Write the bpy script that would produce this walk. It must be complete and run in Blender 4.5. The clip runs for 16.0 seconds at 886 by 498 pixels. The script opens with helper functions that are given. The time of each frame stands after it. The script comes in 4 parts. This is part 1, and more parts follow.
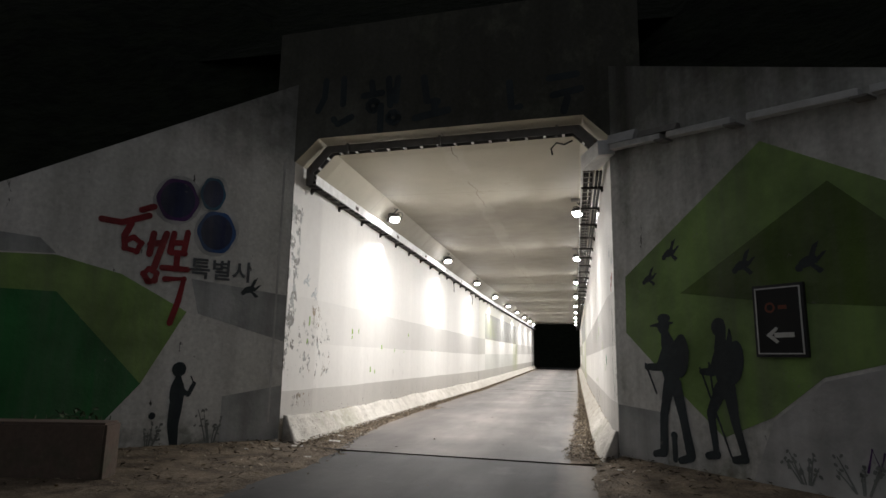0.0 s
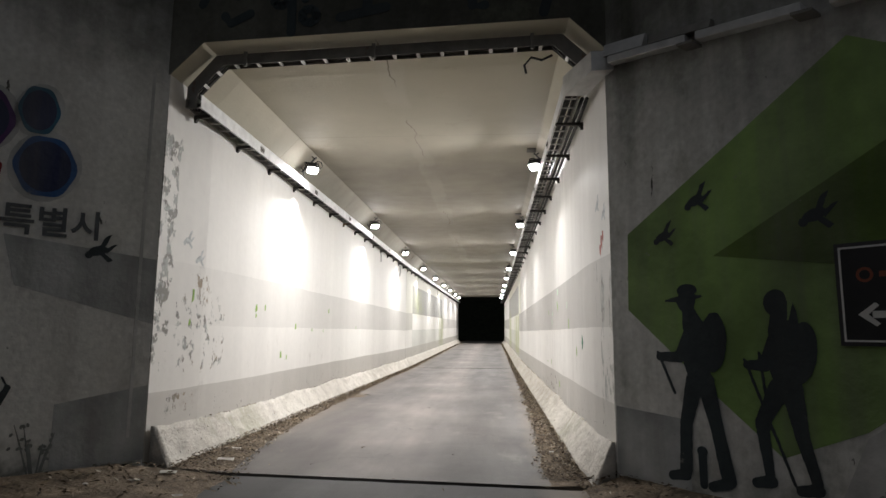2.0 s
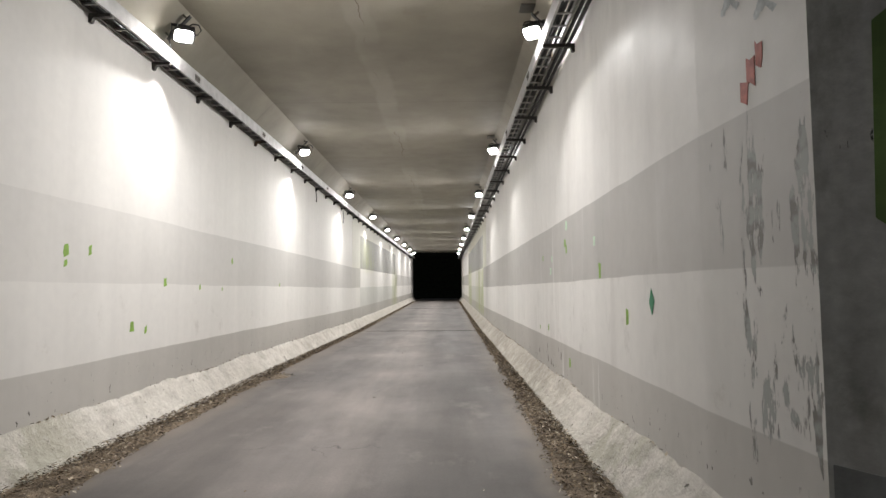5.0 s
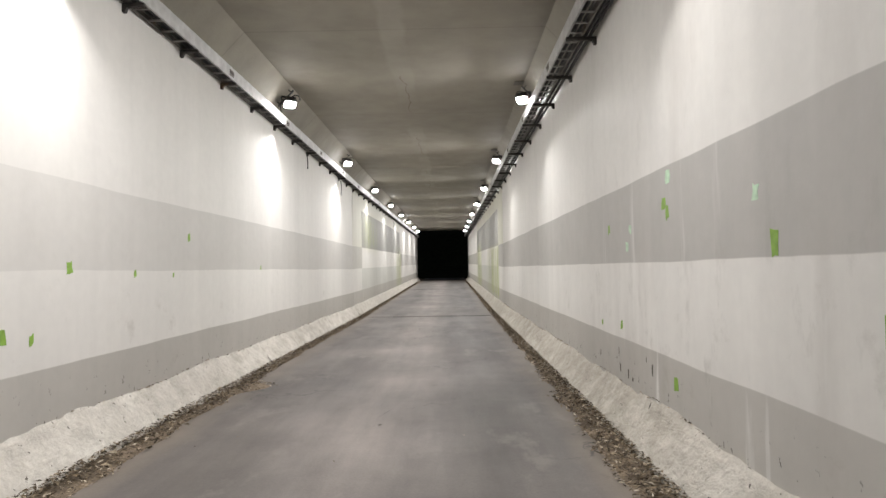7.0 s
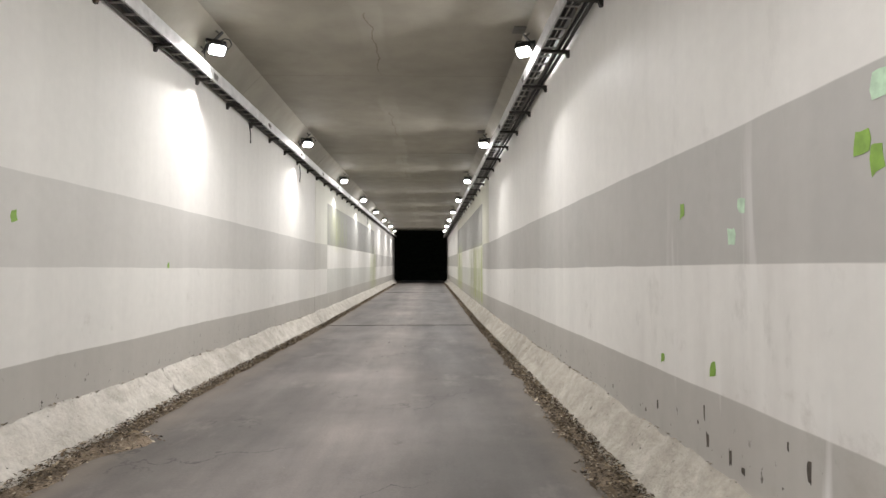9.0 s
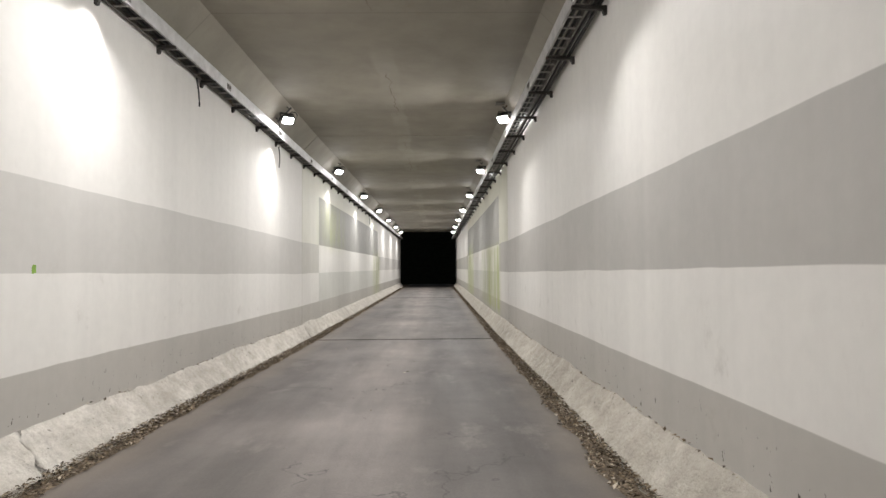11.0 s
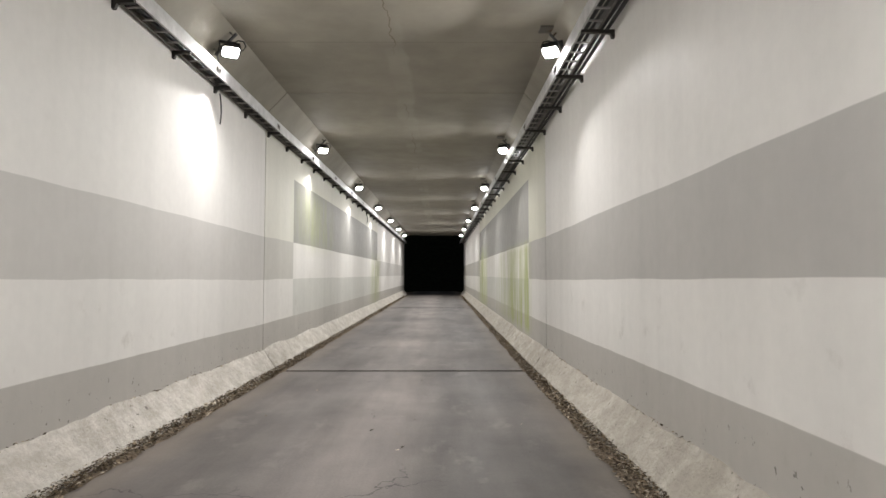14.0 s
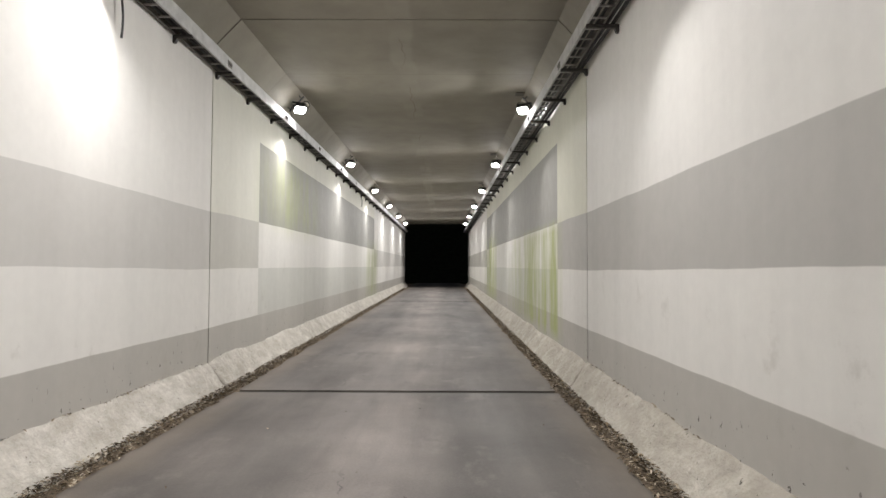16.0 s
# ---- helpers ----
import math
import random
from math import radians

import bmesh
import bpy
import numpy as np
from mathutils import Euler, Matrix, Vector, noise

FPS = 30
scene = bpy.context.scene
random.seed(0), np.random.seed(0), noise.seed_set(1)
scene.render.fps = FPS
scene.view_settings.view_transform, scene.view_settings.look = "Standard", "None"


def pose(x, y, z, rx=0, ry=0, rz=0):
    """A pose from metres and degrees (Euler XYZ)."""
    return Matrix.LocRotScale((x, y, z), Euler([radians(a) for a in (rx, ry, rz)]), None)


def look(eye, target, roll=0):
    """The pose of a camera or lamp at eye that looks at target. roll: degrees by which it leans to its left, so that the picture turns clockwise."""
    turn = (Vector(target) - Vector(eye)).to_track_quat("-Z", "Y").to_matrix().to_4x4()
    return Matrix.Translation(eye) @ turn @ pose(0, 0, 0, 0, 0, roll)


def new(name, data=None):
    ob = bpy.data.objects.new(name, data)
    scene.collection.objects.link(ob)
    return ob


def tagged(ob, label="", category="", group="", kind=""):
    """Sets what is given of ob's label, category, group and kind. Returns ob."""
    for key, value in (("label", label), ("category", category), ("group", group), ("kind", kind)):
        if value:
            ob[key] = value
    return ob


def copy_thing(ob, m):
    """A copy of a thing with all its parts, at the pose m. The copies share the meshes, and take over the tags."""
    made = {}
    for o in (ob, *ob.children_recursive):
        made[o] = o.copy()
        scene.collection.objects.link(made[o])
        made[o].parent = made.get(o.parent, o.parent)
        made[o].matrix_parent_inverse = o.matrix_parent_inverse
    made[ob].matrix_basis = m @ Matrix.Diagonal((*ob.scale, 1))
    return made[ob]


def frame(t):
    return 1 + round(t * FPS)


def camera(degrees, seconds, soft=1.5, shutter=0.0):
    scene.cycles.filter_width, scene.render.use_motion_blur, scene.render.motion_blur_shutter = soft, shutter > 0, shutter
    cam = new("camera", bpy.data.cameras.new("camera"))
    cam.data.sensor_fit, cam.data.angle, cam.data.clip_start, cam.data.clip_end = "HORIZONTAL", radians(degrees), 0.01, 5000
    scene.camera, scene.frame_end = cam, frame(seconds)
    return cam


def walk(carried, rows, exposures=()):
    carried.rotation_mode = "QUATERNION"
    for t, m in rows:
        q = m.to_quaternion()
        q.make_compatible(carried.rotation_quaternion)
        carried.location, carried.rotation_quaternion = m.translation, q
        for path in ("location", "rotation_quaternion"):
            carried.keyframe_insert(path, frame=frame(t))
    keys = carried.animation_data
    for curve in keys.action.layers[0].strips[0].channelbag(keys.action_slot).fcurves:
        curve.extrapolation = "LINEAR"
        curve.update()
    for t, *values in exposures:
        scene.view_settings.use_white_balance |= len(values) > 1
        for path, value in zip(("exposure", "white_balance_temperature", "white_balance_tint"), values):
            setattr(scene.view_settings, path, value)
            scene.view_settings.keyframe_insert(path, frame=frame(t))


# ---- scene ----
cam = camera(72.1, 16.0)
PATH = [
    (0, (1.958, -1.579, 1.359), (1.54, 0.344, 1.713), 1.0),
    (0.5, (1.718, -0.99, 1.395), (1.416, 0.962, 1.713), 0.6),
    (1, (1.53, -0.461, 1.457), (1.3, 1.502, 1.76), 0.4),
    (1.5, (1.401, 0.175, 1.485), (1.207, 2.144, 1.78), 0.4),
    (2, (1.296, 0.777, 1.509), (1.132, 2.752, 1.78), 0.4),
    (2.5, (1.216, 1.447, 1.501), (1.083, 3.427, 1.751), 0.4),
    (3, (1.158, 2.076, 1.483), (1.048, 4.063, 1.68), 0.5),
    (3.5, (1.139, 2.731, 1.508), (1.039, 4.721, 1.683), 0.5),
    (4, (1.089, 3.359, 1.498), (1.028, 5.352, 1.658), 0.5),
    (4.2, (1.087, 3.632, 1.465), (1.047, 5.626, 1.615), 0.4),
    (6.3, (0.811, 6.261, 1.556), (0.802, 8.257, 1.674), -0.7),
    (6.5, (0.776, 6.497, 1.566), (0.76, 8.494, 1.661), -0.9),
    (7, (0.725, 7.141, 1.54), (0.702, 9.14, 1.605), -0.9),
    (7.5, (0.71, 7.792, 1.564), (0.709, 9.791, 1.627), -0.6),
    (8, (0.714, 8.434, 1.552), (0.737, 10.432, 1.631), -0.4),
    (8.5, (0.741, 9.084, 1.537), (0.783, 11.082, 1.61), -0.2),
    (9, (0.76, 9.743, 1.538), (0.806, 11.741, 1.609), -0.1),
    (11.5, (0.739, 13.126, 1.547), (0.746, 15.124, 1.63), -0.5),
    (12, (0.706, 13.78, 1.544), (0.697, 15.778, 1.627), -0.4),
    (12.5, (0.689, 14.426, 1.547), (0.675, 16.424, 1.643), -0.3),
    (13, (0.643, 15.067, 1.549), (0.633, 17.064, 1.659), -0.3),
    (13.5, (0.638, 15.727, 1.564), (0.636, 17.724, 1.678), -0.1),
    (14, (0.641, 16.373, 1.56), (0.645, 18.37, 1.664), 0.0),
    (14.5, (0.638, 17.045, 1.553), (0.635, 19.044, 1.632), 0.0),
    (15, (0.642, 17.717, 1.538), (0.639, 19.716, 1.603), 0.3),
    (15.5, (0.629, 18.413, 1.534), (0.626, 20.412, 1.597), 0.1),
    (16, (0.597, 19.071, 1.545), (0.593, 21.069, 1.621), 0.2),
]
EXPOSURES = [(0.0, 0.56), (1.5, 0.52), (3.0, 0.36), (4.2, 0.17), (6.3, 0.06), (9.0, 0.0), (12.0, -0.05), (16.0, -0.08)]
walk(cam, [(t, look(eye, target, roll)) for t, eye, target, roll in PATH], EXPOSURES)

# ---- night sky and lamps ----
world = bpy.data.worlds.new("night")
scene.world = world
world.use_nodes = True
world.node_tree.nodes["Background"].inputs["Color"].default_value = (0.92, 0.95, 1.0, 1)
world.node_tree.nodes["Background"].inputs["Strength"].default_value = 0.076

LAMP_Y = [11.84 + 6.2 * i for i in range(9)]
LEFT_X, RIGHT_X, LAMP_Z = -2.07, 2.0, 4.50
LEFT_POWER, RIGHT_POWER, POOL_POWER = 84.0, 103.0, 98.0
LEFT_AIM, RIGHT_AIM = (0.50, -0.12, -0.86), (-0.62, -0.28, -0.73)
LAMP_COLOUR = (1.0, 0.98, 0.965)


def grade(y):
    """Height of the road along the underpass: level, then rising gently."""
    return 0.0105 * min(max(y - 27.0, 0.0), 40.0)


def flood_source(x, y, z, aim, power, spread):
    d = bpy.data.lights.new("flood_light", "AREA")
    d.shape, d.size, d.energy, d.color, d.spread = "DISK", 0.17, power, LAMP_COLOUR, math.radians(spread)
    ob = new("flood_light", d)
    ob.matrix_world = look((x, y, z), (x + aim[0], y + aim[1], z + aim[2]))
    return ob


def pool_source(x, y, z, aim, power):
    """The narrow part of a left lamp's beam, which falls on the wall beside it."""
    d = bpy.data.lights.new("pool_light", "SPOT")
    d.spot_size, d.spot_blend, d.shadow_soft_size, d.energy, d.color = math.radians(48), 0.7, 0.05, power, LAMP_COLOUR
    ob = new("pool_light", d)
    ob.matrix_world = look((x, y, z), (x + aim[0], y + aim[1], z + aim[2]))
    return ob


for ly in LAMP_Y:
    pool_source(-2.04, ly - 0.02, LAMP_Z - 0.10 + grade(ly), (-0.47, 0.02, -0.84), POOL_POWER)
    flood_source(LEFT_X, ly - 0.02, LAMP_Z - 0.06 + grade(ly), LEFT_AIM, LEFT_POWER, 140)
    flood_source(RIGHT_X - 0.05, ly - 0.02, LAMP_Z - 0.03 + grade(ly), RIGHT_AIM, RIGHT_POWER, 140)

# ---- materials ----


class Nodes:
    """A short hand for building a node material."""

    def __init__(self, name):
        self.mat = bpy.data.materials.new(name)
        self.mat.use_nodes = True
        self.t = self.mat.node_tree
        self.bsdf = self.t.nodes["Principled BSDF"]
        geo = self.t.nodes.new("ShaderNodeNewGeometry")
        self.pos = geo.outputs["Position"]
        self.island = geo.outputs["Random Per Island"]
        sep = self.t.nodes.new("ShaderNodeSeparateXYZ")
        self.t.links.new(self.pos, sep.inputs[0])
        self.x, self.y, self.z = sep.outputs

    def link(self, v, socket):
        if isinstance(v, bpy.types.NodeSocket):
            self.t.links.new(v, socket)
        elif isinstance(v, (tuple, list)):
            socket.default_value = (*v, 1) if len(v) == 3 and len(socket.default_value) == 4 else v
        else:
            socket.default_value = v

    def math(self, op, a, b=0.0):
        n = self.t.nodes.new("ShaderNodeMath")
        n.operation = op
        self.link(a, n.inputs[0])
        self.link(b, n.inputs[1])
        return n.outputs[0]

    def add(self, a, b): return self.math("ADD", a, b)
    def sub(self, a, b): return self.math("SUBTRACT", a, b)
    def mul(self, a, b): return self.math("MULTIPLY", a, b)

    def ramp(self, v, lo, hi, out0=0.0, out1=1.0):
        n = self.t.nodes.new("ShaderNodeMapRange")
        n.clamp = True
        for k, w in enumerate((v, lo, hi, out0, out1)):
            self.link(w, n.inputs[k])
        return n.outputs[0]

    def within(self, v, lo, hi, soft=0.004):
        return self.mul(self.ramp(v, lo - soft, lo + soft), self.ramp(v, hi - soft, hi + soft, 1.0, 0.0))

    def scaled(self, sx, sy, sz, shift=0.0):
        n = self.t.nodes.new("ShaderNodeMapping")
        self.link(self.pos, n.inputs["Vector"])
        n.inputs["Scale"].default_value = (sx, sy, sz)
        n.inputs["Location"].default_value = (shift, shift * 0.7, shift * 1.3)
        return n.outputs[0]

    def noise(self, scale, detail=4.0, vector=None, rough=0.55):
        n = self.t.nodes.new("ShaderNodeTexNoise")
        self.link(vector if vector is not None else self.pos, n.inputs["Vector"])
        n.inputs["Scale"].default_value, n.inputs["Detail"].default_value, n.inputs["Roughness"].default_value = scale, detail, rough
        return n.outputs["Fac"]

    def mix(self, fac, a, b, kind="MIX"):
        n = self.t.nodes.new("ShaderNodeMix")
        n.data_type, n.blend_type = "RGBA", kind
        self.link(fac, n.inputs[0])
        self.link(a, n.inputs[6])
        self.link(b, n.inputs[7])
        return n.outputs[2]

    def shade(self, colour, amount):
        """Multiply a colour by a grey value."""
        n = self.t.nodes.new("ShaderNodeCombineColor")
        for k in range(3):
            self.link(amount, n.inputs[k])
        return self.mix(1.0, colour, n.outputs[0], "MULTIPLY")

    def done(self, colour, rough=0.7, metal=0.0, height=None, depth=0.01, spec=0.5, strength=1.0):
        self.link(colour, self.bsdf.inputs["Base Color"])
        self.link(rough, self.bsdf.inputs["Roughness"])
        self.bsdf.inputs["Metallic"].default_value = metal
        self.bsdf.inputs["Specular IOR Level"].default_value = spec
        if height is not None:
            b = self.t.nodes.new("ShaderNodeBump")
            b.inputs["Distance"].default_value = depth
            b.inputs["Strength"].default_value = strength
            self.link(height, b.inputs["Height"])
            self.t.links.new(b.outputs[0], self.bsdf.inputs["Normal"])
        return self.mat


WHITE, BAND, DADO = (0.708, 0.688, 0.656), (0.43, 0.414, 0.39), (0.435, 0.414, 0.382)
CREAM, DEEP, PALE = (0.64, 0.63, 0.53), (0.295, 0.287, 0.265), (0.56, 0.555, 0.52)


def wall_paint(name, side):
    m = Nodes(name)
    level = m.sub(m.z, m.mul(m.ramp(m.y, 27.0, 67.0, 0.0, 40.0), 0.0105))
    level = m.add(level, m.mul(m.sub(m.noise(0.6, 3), 0.5), 0.05))
    y = m.y
    mid = m.within(y, 29.08, 45.6)
    outer = m.sub(1.0, mid)
    cream = m.mul(m.within(y, 27.0, 45.6), m.ramp(level, 1.57, 1.58))
    c = m.mix(m.mul(cream, 0.6 if side < 0 else 1.0), WHITE, CREAM)
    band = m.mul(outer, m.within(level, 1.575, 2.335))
    # left band fainter near the mouth: light washing it out is put into its strength
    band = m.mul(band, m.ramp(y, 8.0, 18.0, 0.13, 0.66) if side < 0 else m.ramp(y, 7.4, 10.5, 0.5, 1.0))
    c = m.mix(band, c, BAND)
    c = m.mix(m.mul(mid, m.within(level, 2.33, 3.66)), c, DEEP)
    c = m.mix(m.mul(mid, m.within(level, 1.575, 2.33)), c, WHITE)
    c = m.mix(m.mul(mid, m.within(level, 0.8, 1.575)), c, PALE)
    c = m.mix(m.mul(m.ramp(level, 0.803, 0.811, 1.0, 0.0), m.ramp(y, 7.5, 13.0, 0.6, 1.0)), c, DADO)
    # cement showing along the foot of the wall, in a ragged line
    foot = m.ramp(m.add(level, m.mul(m.noise(3.0, 5), 0.22)), 0.44, 0.50, 1.0, 0.0)
    c = m.mix(m.mul(foot, 0.7), c, (0.50, 0.47, 0.42))
    speck = m.mul(m.ramp(m.noise(17.0, 5, m.scaled(1, 1, 0.7), 0.6), 0.665, 0.675), m.within(level, 0.28, 0.60, 0.16))
    c = m.mix(speck, c, (0.07, 0.06, 0.05))
    # rain streaks and roller marks
    streak = m.noise(1.0, 5, m.scaled(1, 2.6, 0.12))
    c = m.shade(c, m.ramp(streak, 0.30, 0.75, 1.03, 0.94))
    c = m.shade(c, m.ramp(m.noise(0.35, 3), 0.3, 0.7, 0.93, 1.05))
    c = m.shade(c, m.ramp(m.noise(9.0, 6), 0.35, 0.7, 1.01, 0.97))
    dust = m.mul(m.ramp(m.noise(2.3, 7, None, 0.7), 0.60, 0.72), m.ramp(m.z, 0.4, 2.0, 0.55, 0.06))
    c = m.mix(dust, c, (0.36, 0.33, 0.29))
    # flaking paint by the mouth
    if side < 0:
        edge = m.mul(m.ramp(y, 7.72, 7.9, 1.0, 0.0), m.within(m.z, 1.0, 4.2, 0.5))
        column = m.mul(m.within(y, 8.05, 8.75, 0.25), m.within(m.z, 1.25, 2.45, 0.25))
        scatter = m.mul(m.ramp(y, 8.9, 9.9, 1.0, 0.0), m.within(m.z, 0.85, 2.1, 0.25))
        low = m.mul(m.within(y, 7.5, 8.5, 0.3), m.within(m.z, 0.45, 0.85, 0.1))
        zone = m.math("MAXIMUM", m.math("MAXIMUM", m.mul(edge, 1.1), m.mul(column, 1.05)), m.math("MAXIMUM", m.mul(scatter, 0.92), m.mul(low, 1.0)))
        flake = m.noise(5.2, 9, m.scaled(1, 1.35, 0.95), 0.68)
    else:
        zone = m.mul(m.ramp(y, 7.7, 8.6, 1.0, 0.0), m.within(m.z, 0.5, 2.5, 0.4))
        flake = m.noise(4.2, 8, m.scaled(1, 2.4, 0.55), 0.66)
    gone = m.ramp(m.add(flake, m.mul(m.sub(zone, 1.0), 0.30)), 0.545 if side < 0 else 0.55, 0.56 if side < 0 else 0.562)
    c = m.mix(gone, c, m.mix(m.ramp(m.noise(7, 4), 0.45, 0.55), (0.22, 0.21, 0.19), (0.37, 0.38, 0.36)))
    if side < 0:
        c = m.mix(m.mul(gone, m.mul(m.within(m.z, 0.4, 2.3, 0.2), m.mul(m.ramp(m.noise(1.9, 3), 0.45, 0.55), m.ramp(y, 7.8, 8.1)))), c, (0.30, 0.235, 0.165))
    # damp marks
    if side > 0:
        wet = m.mul(m.ramp(y, 8.0, 10.0), m.ramp(y, 13.5, 15.5, 1.0, 0.0))
        run = m.ramp(m.noise(1.0, 5, m.scaled(1, 1.5, 0.3, 4.0)), 0.50, 0.66)
        c = m.mix(m.mul(m.mul(wet, run), 0.3), c, (0.38, 0.35, 0.32))
        smut = m.mul(m.ramp(m.noise(2.6, 7, m.scaled(1, 1, 0.45, 31.0), 0.66), 0.58, 0.66), m.mul(wet, m.ramp(m.z, 0.6, 2.6, 1.0, 0.35)))
        c = m.mix(m.mul(smut, 0.28), c, (0.27, 0.25, 0.22))
        lime = m.ramp(m.noise(1.0, 4, m.scaled(1, 4.3, 0.40, 17.0)), 0.60, 0.70)
        c = m.mix(m.mul(m.mul(wet, lime), m.mul(0.7, m.ramp(m.z, 0.5, 2.4, 1.0, 0.3))), c, (0.76, 0.75, 0.73))
        algae = m.mul(m.mul(m.ramp(y, 28.6, 29.3), m.ramp(y, 31.5, 37.0, 1.0, 0.15)), m.within(level, 0.45, 2.33, 0.12))
        algae = m.math("MAXIMUM", algae, m.mul(m.within(y, 41.0, 45.8, 1.5), m.within(level, 0.3, 2.6, 0.4)))
    else:
        algae = m.mul(m.within(y, 43.0, 47.0, 1.0), m.within(level, 0.3, 2.4, 0.4))
        algae = m.math("MAXIMUM", algae, m.mul(m.within(y, 29.6, 33.2, 1.0), m.within(level, 2.33, 3.6, 0.3)))
    run = m.ramp(m.noise(1.0, 7, m.scaled(1, 1.9, 0.35, 9.0), 0.62), 0.36, 0.60)
    c = m.mix(m.mul(m.mul(algae, run), 0.85 if side > 0 else 0.5), c, (0.33, 0.37, 0.11))
    h = m.add(m.mul(m.noise(40, 4), 0.2), m.add(m.mul(m.noise(5.0, 3), 0.5), m.mul(gone, -0.8)))
    return m.done(c, m.ramp(m.noise(4, 4), 0.3, 0.7, 0.62, 0.5), height=h, depth=0.002, spec=0.35)


def ceiling_paint():
    m = Nodes("ceiling_paint")
    c = m.mix(m.ramp(m.noise(0.45, 4), 0.35, 0.7), (0.355, 0.329, 0.274), (0.278, 0.258, 0.213))
    c = m.shade(c, m.ramp(m.noise(2.2, 6), 0.35, 0.75, 1.05, 0.88))
    # stronger light near the mouth, mixed into the ceiling colour
    mouth_light = m.ramp(m.add(m.y, m.mul(m.noise(0.8, 4), 1.6)), 8.2, 14.0, 1.0, 0.0)
    c = m.mix(m.mul(mouth_light, 0.8), c, (0.56, 0.52, 0.40))
    # formwork seams and the stain along the middle
    seam = m.within(m.math("FRACT", m.mul(m.add(m.y, 0.6), 1 / 4.6)), 0.497, 0.503, 0.0015)
    c = m.shade(c, m.ramp(seam, 0, 1, 1.0, 0.86))
    strip = m.mul(m.within(m.add(m.x, m.mul(m.sub(m.noise(0.9, 3), 0.5), 0.3)), -0.22, 0.12, 0.03), m.ramp(m.noise(0.5, 2), 0.45, 0.6))
    c = m.mix(m.mul(strip, 0.2), c, (0.6, 0.58, 0.53))
    crack = m.within(m.add(m.x, m.mul(m.sub(m.noise(1.6, 6), 0.5), 0.35)), -0.05, -0.035, 0.004)
    c = m.mix(m.mul(crack, m.ramp(m.noise(0.4, 2), 0.5, 0.56)), c, (0.2, 0.17, 0.13))
    c = m.mix(m.mul(m.ramp(m.noise(1.3, 8, None, 0.7), 0.62, 0.72), 0.4), c, (0.27, 0.23, 0.17))
    return m.done(c, 0.72, height=m.add(m.noise(2.0, 4), m.mul(m.noise(30, 3), 0.2)), depth=0.01, spec=0.4)


def road_concrete(name, base, gloss):
    m = Nodes(name)
    c = m.mix(m.ramp(m.noise(0.5, 5), 0.35, 0.65), tuple(0.74 * v for v in base), tuple(1.22 * v for v in base))
    c = m.shade(c, m.ramp(m.noise(1.0, 6, m.scaled(2.2, 0.3, 1), 0.62), 0.32, 0.68, 0.78, 1.18))
    c = m.shade(c, m.ramp(m.noise(45, 5), 0.3, 0.7, 0.9, 1.1))
    c = m.mix(m.mul(m.ramp(m.noise(1.7, 8, None, 0.7), 0.61, 0.70), 0.35), c, (0.13, 0.12, 0.11))
    lane = m.add(m.x, m.mul(m.sub(m.noise(0.35, 4), 0.5), 1.1))
    c = m.shade(c, m.add(0.80, m.mul(m.within(lane, -0.6, 0.4, 0.35), 0.44)))
    c = m.shade(c, m.ramp(lane, 0.25, 1.0, 1.0, 0.76))
    dirt = m.ramp(m.add(m.math("ABSOLUTE", m.x), m.mul(m.noise(1.2, 5), 0.5)), 1.92, 2.3)
    c = m.mix(m.mul(dirt, m.ramp(m.y, 10.0, 16.0, 0.65, 0.3)), c, (0.25, 0.205, 0.155))
    v = m.t.nodes.new("ShaderNodeTexVoronoi")
    v.feature = "DISTANCE_TO_EDGE"
    v.inputs["Scale"].default_value = 0.55
    warp = m.t.nodes.new("ShaderNodeVectorMath")
    warp.operation = "ADD"
    fuzz = m.t.nodes.new("ShaderNodeTexNoise")
    fuzz.inputs["Scale"].default_value, fuzz.inputs["Detail"].default_value = 2.5, 7.0
    m.link(m.pos, fuzz.inputs["Vector"])
    m.link(m.pos, warp.inputs[0])
    m.link(fuzz.outputs["Color"], warp.inputs[1])
    m.link(warp.outputs[0], v.inputs["Vector"])
    crack = m.mul(m.ramp(v.outputs["Distance"], 0.003, 0.007, 1.0, 0.0), m.ramp(m.noise(0.45, 3), 0.54, 0.6))
    c = m.mix(m.mul(crack, 0.75), c, (0.035, 0.03, 0.027))
    worn = m.ramp(m.noise(1.4, 8, m.scaled(1.2, 0.6, 1, 50.0), 0.68), 0.57, 0.66)
    c = m.mix(m.mul(worn, 0.28), c, tuple(1.7 * v for v in base))
    rough = m.ramp(m.noise(1.0, 6, m.scaled(1.4, 0.3, 1)), 0.3, 0.7, gloss, gloss + 0.14)
    h = m.add(m.mul(m.noise(60, 4), 0.25), m.noise(3.0, 4))
    return m.done(c, rough, height=h, depth=0.006, spec=0.3)


